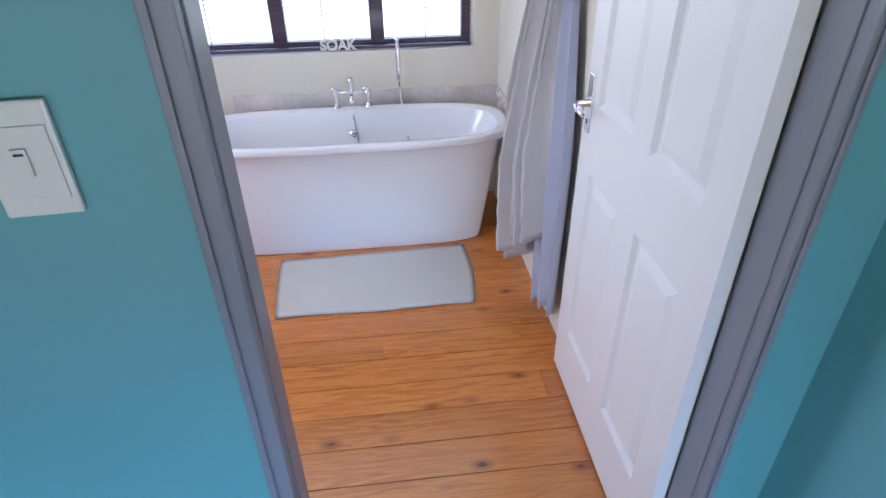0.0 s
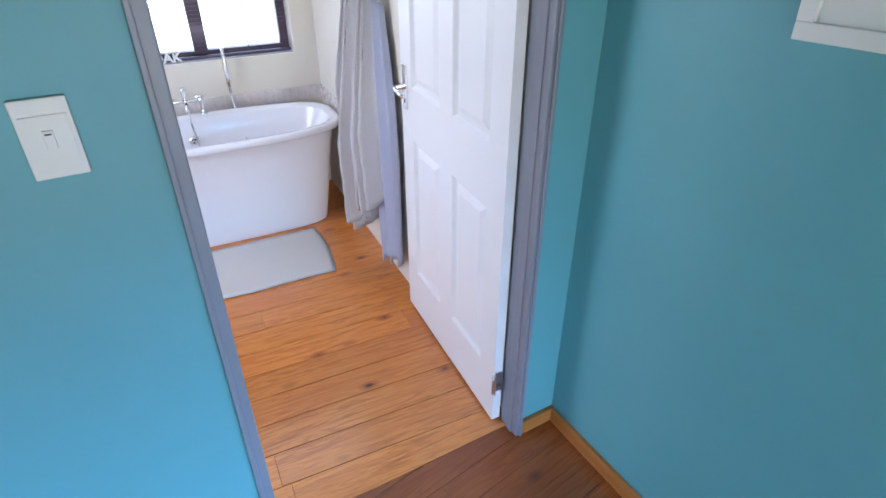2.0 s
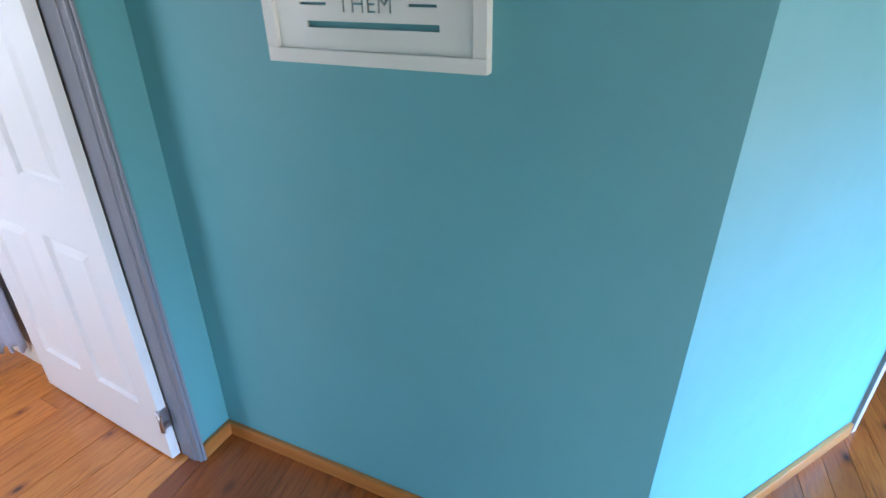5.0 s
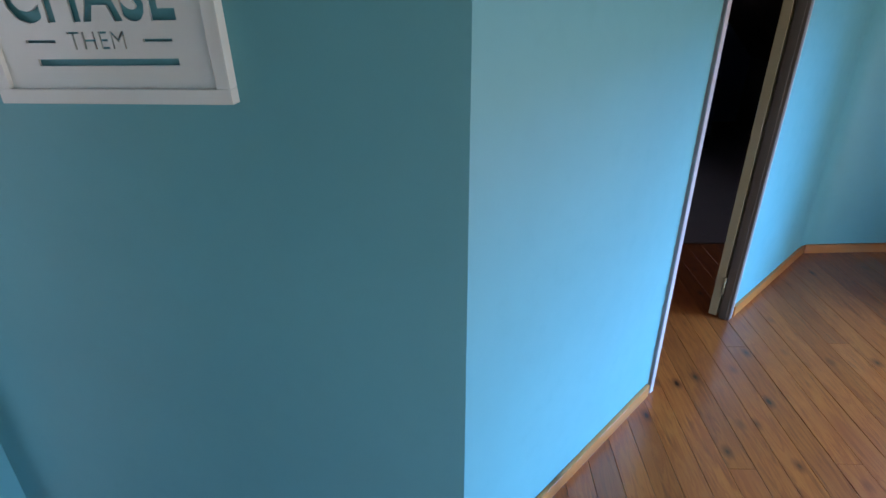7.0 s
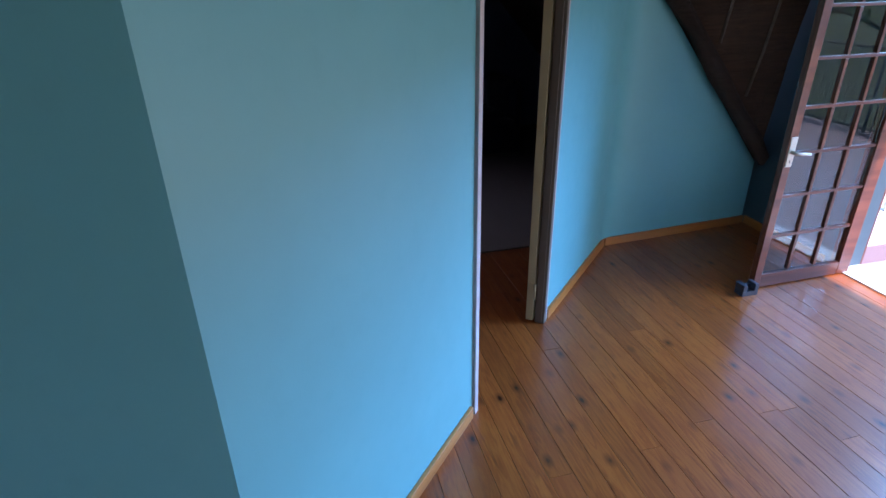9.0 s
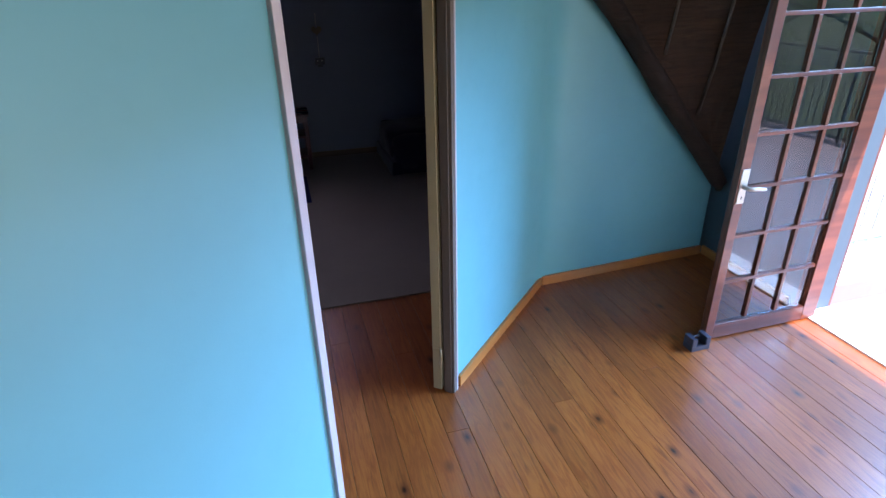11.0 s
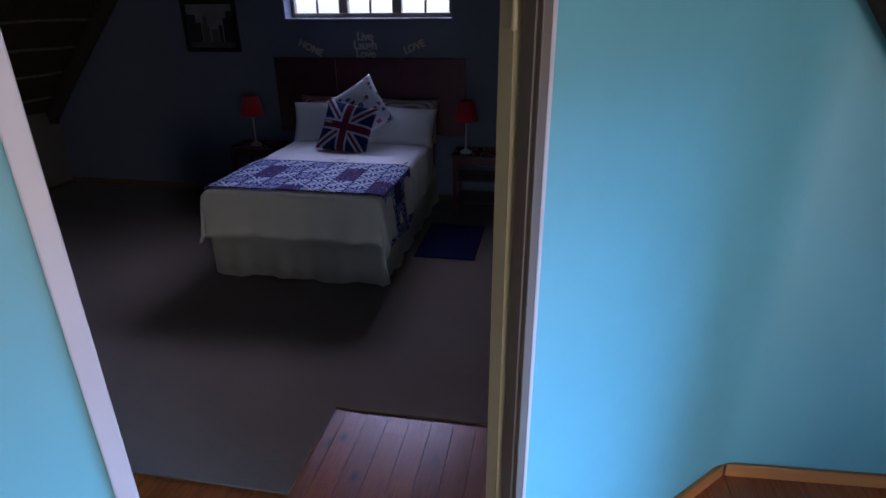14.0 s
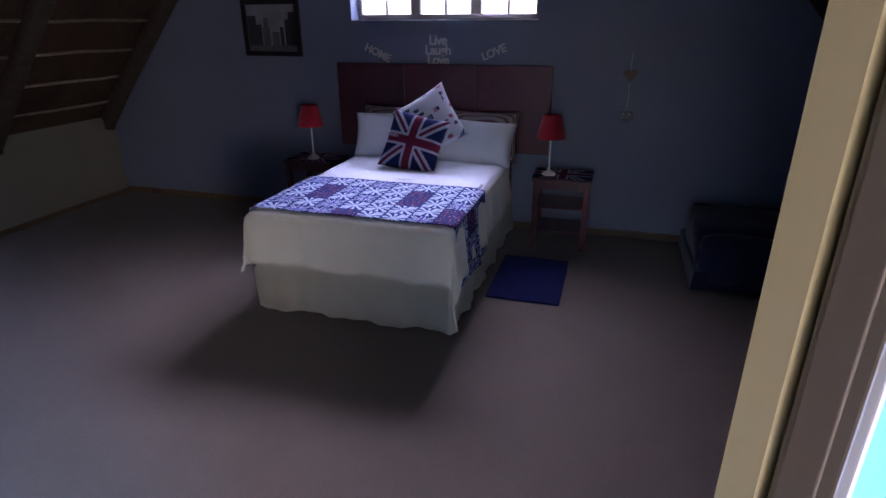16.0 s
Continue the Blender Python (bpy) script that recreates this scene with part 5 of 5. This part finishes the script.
pf = thing("framed_print", HOUSE @ pose(5.434, 0.248, 1.40, 0, 0, -90), "black framed grey city street print on the wall", "picture")
for nm, x0, x1, z0, z1 in (("frame_rail", -0.28, 0.28, 0, 0.042), ("frame_rail", -0.28, 0.28, 0.42, 0.462), ("frame_stile", -0.28, -0.238, 0.042, 0.42), ("frame_stile", 0.238, 0.28, 0.042, 0.42)):
    part(nm, box(x0, x1, -0.024, 0, z0, z1, 0.004), M_BLACKFRAME, pf)
part("print", box(-0.238, 0.238, -0.008, -0.001, 0.042, 0.42), plain("grey_sky_print", (0.30, 0.30, 0.32), 0.4, 0.0, 0.45, 5.0), pf, "grey street scene with a tower")
M_PRINTDARK = plain("dark_grey_ink", (0.035, 0.035, 0.045), 0.4, 0.0, 0.4, 25.0)
M_PRINTMID = plain("mid_grey_ink", (0.12, 0.12, 0.13), 0.4, 0.0, 0.4, 20.0)
for x0, x1, z1, mt in ((-0.235, -0.15, 0.33, M_PRINTDARK), (-0.15, -0.10, 0.26, M_PRINTDARK), (-0.09, -0.02, 0.24, M_PRINTMID), (-0.075, -0.035, 0.315, M_PRINTMID), (0.0, 0.07, 0.20, M_PRINTMID), (0.08, 0.115, 0.24, M_PRINTDARK), (0.13, 0.235, 0.30, M_PRINTDARK), (0.17, 0.235, 0.36, M_PRINTDARK)):
    part("printed_shape", box(x0, x1, -0.0095 - (0.0008 if mt is M_PRINTDARK else 0.0), -0.0078, 0.085, z1), mt, pf)
part("printed_shape", box(-0.235, 0.235, -0.0112, -0.0078, 0.045, 0.088), M_PRINTMID, pf)

hs = thing("socket_with_plug", HOUSE @ pose(5.434, -2.772, 1.005, 0, 0, -90), "dark double adaptor plugged in on the grey-blue wall", "socket")
part("adaptor", box(-0.050, 0.050, -0.032, 0, -0.028, 0.040, 0.006), M_DARKPLASTIC, hs)
part("plug_body", box(-0.028, 0.028, -0.030, -0.002, -0.052, -0.0285, 0.006), M_DARKPLASTIC, hs)
for sx in (-0.022, 0.022):
    part("pilot_dot", lathe([(0.0, 0.002), (0.006, 0.002), (0.006, 0.0)], 10), M_LETTER, hs).matrix_basis = pose(sx, -0.032, 0.012, 90, 0, 0)
heart = thing("hanging_heart", HOUSE @ pose(5.433, -2.772, 1.305, 0, 0, -90), "tan wooden heart hanging on a pale cord", "ornament")
hbm = bmesh.new()
hv = []
for k in range(32):
    t = 2 * math.pi * k / 32
    hv.append((0.0032 * 16 * math.sin(t) ** 3, 0.0032 * (13 * math.cos(t) - 5 * math.cos(2 * t) - 2 * math.cos(3 * t) - math.cos(4 * t))))
f0 = [hbm.verts.new((x, -0.014, z)) for x, z in hv]
f1 = [hbm.verts.new((x, -0.002, z)) for x, z in hv]
hbm.faces.new(f0)
hbm.faces.new(f1)
for k in range(32):
    hbm.faces.new((f0[k], f0[(k + 1) % 32], f1[(k + 1) % 32], f1[k]))
bmesh.ops.recalc_face_normals(hbm, faces=hbm.faces[:])
part("heart", hbm, plain("tan_wood", (0.16, 0.12, 0.075), 0.6, 0.0, 0.3), heart)
part("cord", tube([(0, -0.006, 0.035), (0, -0.006, 0.16)], 0.002, 6), M_LETTER, heart)
part("cord", tube([(0, -0.008, -0.055), (0.002, -0.008, -0.16), (0, -0.01, -0.262)], 0.0022, 6), M_LETTER, heart)

# ---- armchair ----
ch = thing("armchair", HOUSE @ pose(4.96, -3.66, 0.0105, 0, 0, 90), "navy slipcovered armchair against the bedroom wall", "armchair")


def upholstered(x0, x1, y0, y1, z0, z1, r, seed):
    bm = box(x0, x1, y0, y1, z0, z1, r)
    bmesh.ops.subdivide_edges(bm, edges=[e for e in bm.edges if e.calc_length() > 0.1], cuts=4, use_grid_fill=True)
    for v in bm.verts:
        v.co += 0.022 * noise.noise_vector(v.co * 5 + Vector((seed, 0, 0)))
    return bm


part("seat", upholstered(-0.30, 0.36, -0.30, 0.30, 0.10, 0.40, 0.07, 1), M_NAVYCLOTH, ch, smooth=True)
part("arm", upholstered(-0.36, 0.34, -0.45, -0.29, 0.03, 0.37, 0.08, 2), M_NAVYCLOTH, ch, smooth=True)
part("arm", upholstered(-0.36, 0.34, 0.29, 0.45, 0.03, 0.38, 0.08, 3), M_NAVYCLOTH, ch, smooth=True)
part("backrest", upholstered(-0.44, -0.27, -0.40, 0.40, 0.03, 0.74, 0.08, 4), M_NAVYCLOTH, ch, smooth=True)
part("skirt", upholstered(-0.40, 0.37, -0.44, 0.44, 0.0, 0.14, 0.012, 5), M_NAVYCLOTH, ch)

# ---- glazed outside door ----
tagged(link_mesh("door_frame_3", box(1.362, 1.40, -5.25, -5.012, 0, 2.06, 0.004, HOUSE), M_MEDIUM), "red-brown hardwood door post", kind="structure")
# Unseen post, added at the widened opening's west end.
tagged(link_mesh("door_frame_4", box(-2.99, -2.952, -5.25, -5.012, 0, 2.06, 0.004, HOUSE), M_MEDIUM), "red-brown hardwood door post", kind="structure")
g_free, g_hinge = Vector((1.872, -4.110, 0)), Vector((1.985, -4.845, 0))
gd = (g_hinge - g_free).normalized()
gw = (g_hinge - g_free).length
gm = Matrix(((gd.x, -gd.y, 0, g_free.x), (gd.y, gd.x, 0, g_free.y), (0, 0, 1, 0.008), (0, 0, 0, 1)))
gdoor = thing("door_3", gm, "open red-brown hardwood glazed door with small panes", "door", kind="structure")
GT, ST = 0.042, 0.075
part("stile", box(0.0, 0.052, 0, GT, 0, 2.03, 0.003), M_MEDIUM, gdoor)
part("stile", box(gw - 0.095, gw, 0, GT, 0, 2.03, 0.003), M_MEDIUM, gdoor)
GX0, GX1 = 0.052, gw - 0.095
part("bottom_rail", box(GX0, GX1, 0.001, GT - 0.001, 0, 0.085, 0.003), M_MEDIUM, gdoor)
part("top_rail", box(GX0, GX1, 0.001, GT - 0.001, 1.945, 2.03, 0.003), M_MEDIUM, gdoor)
zs_ = [0.085 + 0.255 * i for i in range(8)]
zs_[-1] = 1.945
for zb in zs_[1:-1]:
    part("glazing_bar", box(GX0, GX1, 0.006, GT - 0.006, zb - 0.009, zb + 0.009, 0.003), M_MEDIUM, gdoor)
cw = (GX1 - GX0) / 3
for k in (1, 2):
    for z0, z1 in zip(zs_, zs_[1:]):
        part("glazing_bar", box(GX0 + cw * k - 0.010, GX0 + cw * k + 0.010, 0.007, GT - 0.007, z0 + 0.0095, z1 - 0.0095, 0.003), M_MEDIUM, gdoor)
for k in range(3):
    for z0, z1 in zip(zs_, zs_[1:]):
        part("pane", box(GX0 + cw * k + 0.004, GX0 + cw * (k + 1) - 0.004, GT / 2 - 0.002, GT / 2 + 0.002, z0 + 0.004, z1 - 0.004), M_GLASS, gdoor)
lever_handle(gdoor, 0.028, 0.865, 0.0, -1, 1, plain("worn_cream_metal", (0.55, 0.50, 0.42), 0.4, 0.3))

stop = bmesh.new()
add_box(stop, -0.055, 0.055, -0.035, 0.035, 0, 0.03, 0.004)
add_box(stop, -0.055, -0.028, -0.035, 0.035, 0.0301, 0.075, 0.004)
add_box(stop, 0.028, 0.055, -0.035, 0.035, 0.0301, 0.075, 0.004)
add_tube(stop, [(-0.028, 0.02, 0.055), (0.028, 0.02, 0.055)], 0.006, 8)
so = thing("door_stop", Matrix.Translation((1.835, -4.045, 0.0)) @ pose(0, 0, 0, 0, 0, -82), "dark plastic door stop holding the glazed door", "door stop")
part("body", stop, M_DARKPLASTIC, so)

# threshold
tagged(link_mesh("threshold", box(-2.95, 1.36, -5.24, -5.03, -0.024, 0.012, 0.004, HOUSE), M_OUTWALL), "white worn threshold strip at the outside door", kind="structure")

# ---- outside ----
tagged(link_mesh("ground", prism([(-300, -300), (300, -300), (300, 300), (-300, 300)], -3.3, -3.0), M_GRASS), kind="structure")
tagged(link_mesh("terrace", box(-4.0, 1.75, -8.6, -5.241, -0.20, -0.03, 0, HOUSE), M_TERRACE), kind="structure")
paving = box(-30, 2, -12.5, -8.7, -3.0, -2.96, 0, HOUSE)
# Added stretch of pale ground, standing in for the bright haze behind the railing.
add_box(paving, 2.0, 60, -45, -8.7, -3.0, -2.96, 0, HOUSE)
tagged(link_mesh("pavement", paving, M_PAVING), kind="structure")
pw = thing("parapet_side", HOUSE, "white plastered terrace parapet with a dusty pink base", "wall", kind="structure")
part("wall", box(1.43, 1.60, -8.5, -5.26, -0.03, 0.30, 0.03), M_OUTWALL, pw)
part("plinth", box(1.418, 1.429, -8.5, -5.26, -0.03, 0.10, 0.002), M_PLINTH, pw)


def railing(name, p0, p1, z0, z1, material, label, gap=0.10, mesh=False):
    """Posts, two rails and upright bars between two points of the plan."""
    a, b = H(*p0), H(*p1)
    root = thing(name, Matrix.Identity(4), label, "railing")
    n = int((b - a).length / gap)
    for z in (z0 + 0.05, z1):
        part("rail", tube([a + Vector((0, 0, z)), b + Vector((0, 0, z))], 0.016, 8), material, root)
    for k in range(n + 1):
        p = a.lerp(b, k / n)
        thick = 0.018 if k % 12 == 0 else 0.007
        part("post" if k % 12 == 0 else "bar", tube([p + Vector((0, 0, z0)), p + Vector((0, 0, z1 + (0.04 if k % 12 == 0 else 0)))], thick, 6), material, root)
    if mesh:
        zz = z0 + 0.12
        while zz < z1 - 0.04:
            part("cross_bar", tube([a + Vector((0, 0, zz)), b + Vector((0, 0, zz))], 0.004, 5), material, root)
            zz += 0.075
    return root


railing("terrace_railing", (1.515, -8.4), (1.515, -5.5), 0.30, 0.95, M_RAIL, "white painted iron railing on the parapet")
railing("terrace_railing", (-3.6, -8.5), (1.4, -8.5), -0.03, 0.95, M_DARKIRON, "dark iron mesh railing along the terrace edge", 0.09, True)


def tree(at, height, crown_r, material, seed, label, narrow=False):
    rr = random.Random(seed)
    root = thing("tree", Matrix.Translation(at), label, "tree", "garden trees")
    trunk = bmesh.new()
    add_tube(trunk, [(0, 0, 0), (0.05, 0.03, height * 0.3), (-0.05, 0.06, height * 0.65), (0, 0, height * 0.9)], [0.16, 0.13, 0.08, 0.03], 9)
    if not narrow:
        for k in range(9):
            a = k * 2.4
            z = height * (0.35 + 0.05 * k)
            add_tube(trunk, [(0, 0, z), (crown_r * 0.4 * math.cos(a), crown_r * 0.4 * math.sin(a), z + height * 0.10), (crown_r * 0.8 * math.cos(a), crown_r * 0.8 * math.sin(a), z + height * 0.16)], [0.06, 0.04, 0.015], 6)
    part("trunk", trunk, M_BARK, root)
    verts, faces = [], []
    for c in range(150 if not narrow else 110):
        if narrow:
            z = rr.uniform(0.06, 1.0) * height
            rad = crown_r * (1 - z / height) ** 0.6 + 0.05
            a = rr.uniform(0, 6.28)
            cx, cy = rad * math.cos(a) * rr.uniform(0.5, 1), rad * math.sin(a) * rr.uniform(0.5, 1)
            size = 0.28
        else:
            a, e, rad = rr.uniform(0, 6.28), rr.uniform(-0.7, 1.5), crown_r * rr.uniform(0.35, 1.0)
            cx, cy, z = rad * math.cos(a) * math.cos(e), rad * math.sin(a) * math.cos(e), height * 0.66 + rad * 0.8 * math.sin(e)
            size = 0.42
        for _ in range(46):
            p = Vector((cx + rr.gauss(0, size), cy + rr.gauss(0, size), z + rr.gauss(0, size * 0.7)))
            d = Vector((rr.gauss(0, 1), rr.gauss(0, 1), rr.gauss(0, 1))).normalized()
            e2 = d.cross(Vector((0.3, 0.2, 1))).normalized()
            s = rr.uniform(0.05, 0.10)
            i0 = len(verts)
            verts += [p - d * s, p + e2 * s * 0.5, p + d * s, p - e2 * s * 0.5]
            faces.append((i0, i0 + 1, i0 + 2, i0 + 3))
    me = bpy.data.meshes.new("crown")
    me.from_pydata([tuple(v) for v in verts], [], faces)
    me.materials.append(material)
    crown = new("crown", me)
    crown.parent = root


tree(H(-6.2, -16, -3), 7.5, 3.6, M_LEAF, 1, "broad green garden tree in full leaf")
tree(H(-11.5, -17, -3), 8.0, 3.6, M_LEAF, 2, "broad green garden tree in full leaf")
tree(H(-1.0, -22, -3), 9.0, 3.6, M_LEAF, 3, "broad green garden tree in full leaf")
tree(H(4.5, -21, -3), 8.5, 3.4, M_LEAF, 4, "broad green garden tree in full leaf")
tree(H(-3.4, -14, -3), 6.0, 0.8, M_CONIFER, 5, "narrow upright yellow-green garden conifer", True)

# ---- floor boards, board by board ----
def boards(name, m, u0, u1, v0, v1, width, longest, seed, material, clip=None, gap=0.0012):
    root = thing(name, m, "varnished knotty pine floor boards with narrow joints", "floor", kind="structure")
    rr = random.Random(seed)
    inv = m.inverted()
    v = v0
    row = 0
    while v < v1:
        u = u0 - rr.uniform(0, longest * 0.8)
        while u < u1:
            e = min(u + longest * rr.uniform(0.8, 1.15), u1)
            if e > u0:
                s0 = max(u, u0)
                cx, cy = (s0 + e) / 2, v + width / 2
                bm = box(s0 - cx + 0.0003, e - cx - 0.0004, -width / 2 + gap / 2, width / 2 - gap / 2, -0.022, 0.0, 0.0)
                top = [ed for ed in bm.edges if all(abs(w.co.z) < 1e-6 for w in ed.verts)]
                bmesh.ops.bevel(bm, geom=top, offset=gap * 0.5, segments=1, affect='EDGES')
                if clip:
                    co, no = inv @ clip[0] - Vector((cx, cy, 0)), inv.to_3x3() @ clip[1]
                    bmesh.ops.bisect_plane(bm, geom=bm.verts[:] + bm.edges[:] + bm.faces[:], plane_co=co, plane_no=no, clear_outer=True)
                    bmesh.ops.holes_fill(bm, edges=[ed for ed in bm.edges if ed.is_boundary])
                if len(bm.faces) > 3:
                    ob = part("plank", bm, material, root)
                    ob.matrix_basis = Matrix.Translation((cx, cy, rr.uniform(-0.0006, 0.0006)))
                else:
                    bm.free()
            u = e
        v += width
        row += 1
    return root


boards("floor_boards_house", HOUSE, -2.6, 2.75, -5.03, 0.42, 0.105, 3.2, 11, M_BOARD2, (Vector((0, 0.045, 0)), Vector((0, 1, 0))), 0.0014)
boards("floor_boards_bathroom", BATH, -2.5, -0.10, -0.15, 2.45, 0.142, 2.6, 12, M_BOARD, (Vector((0, 0.047, 0)), Vector((0, -1, 0))), 0.0024)
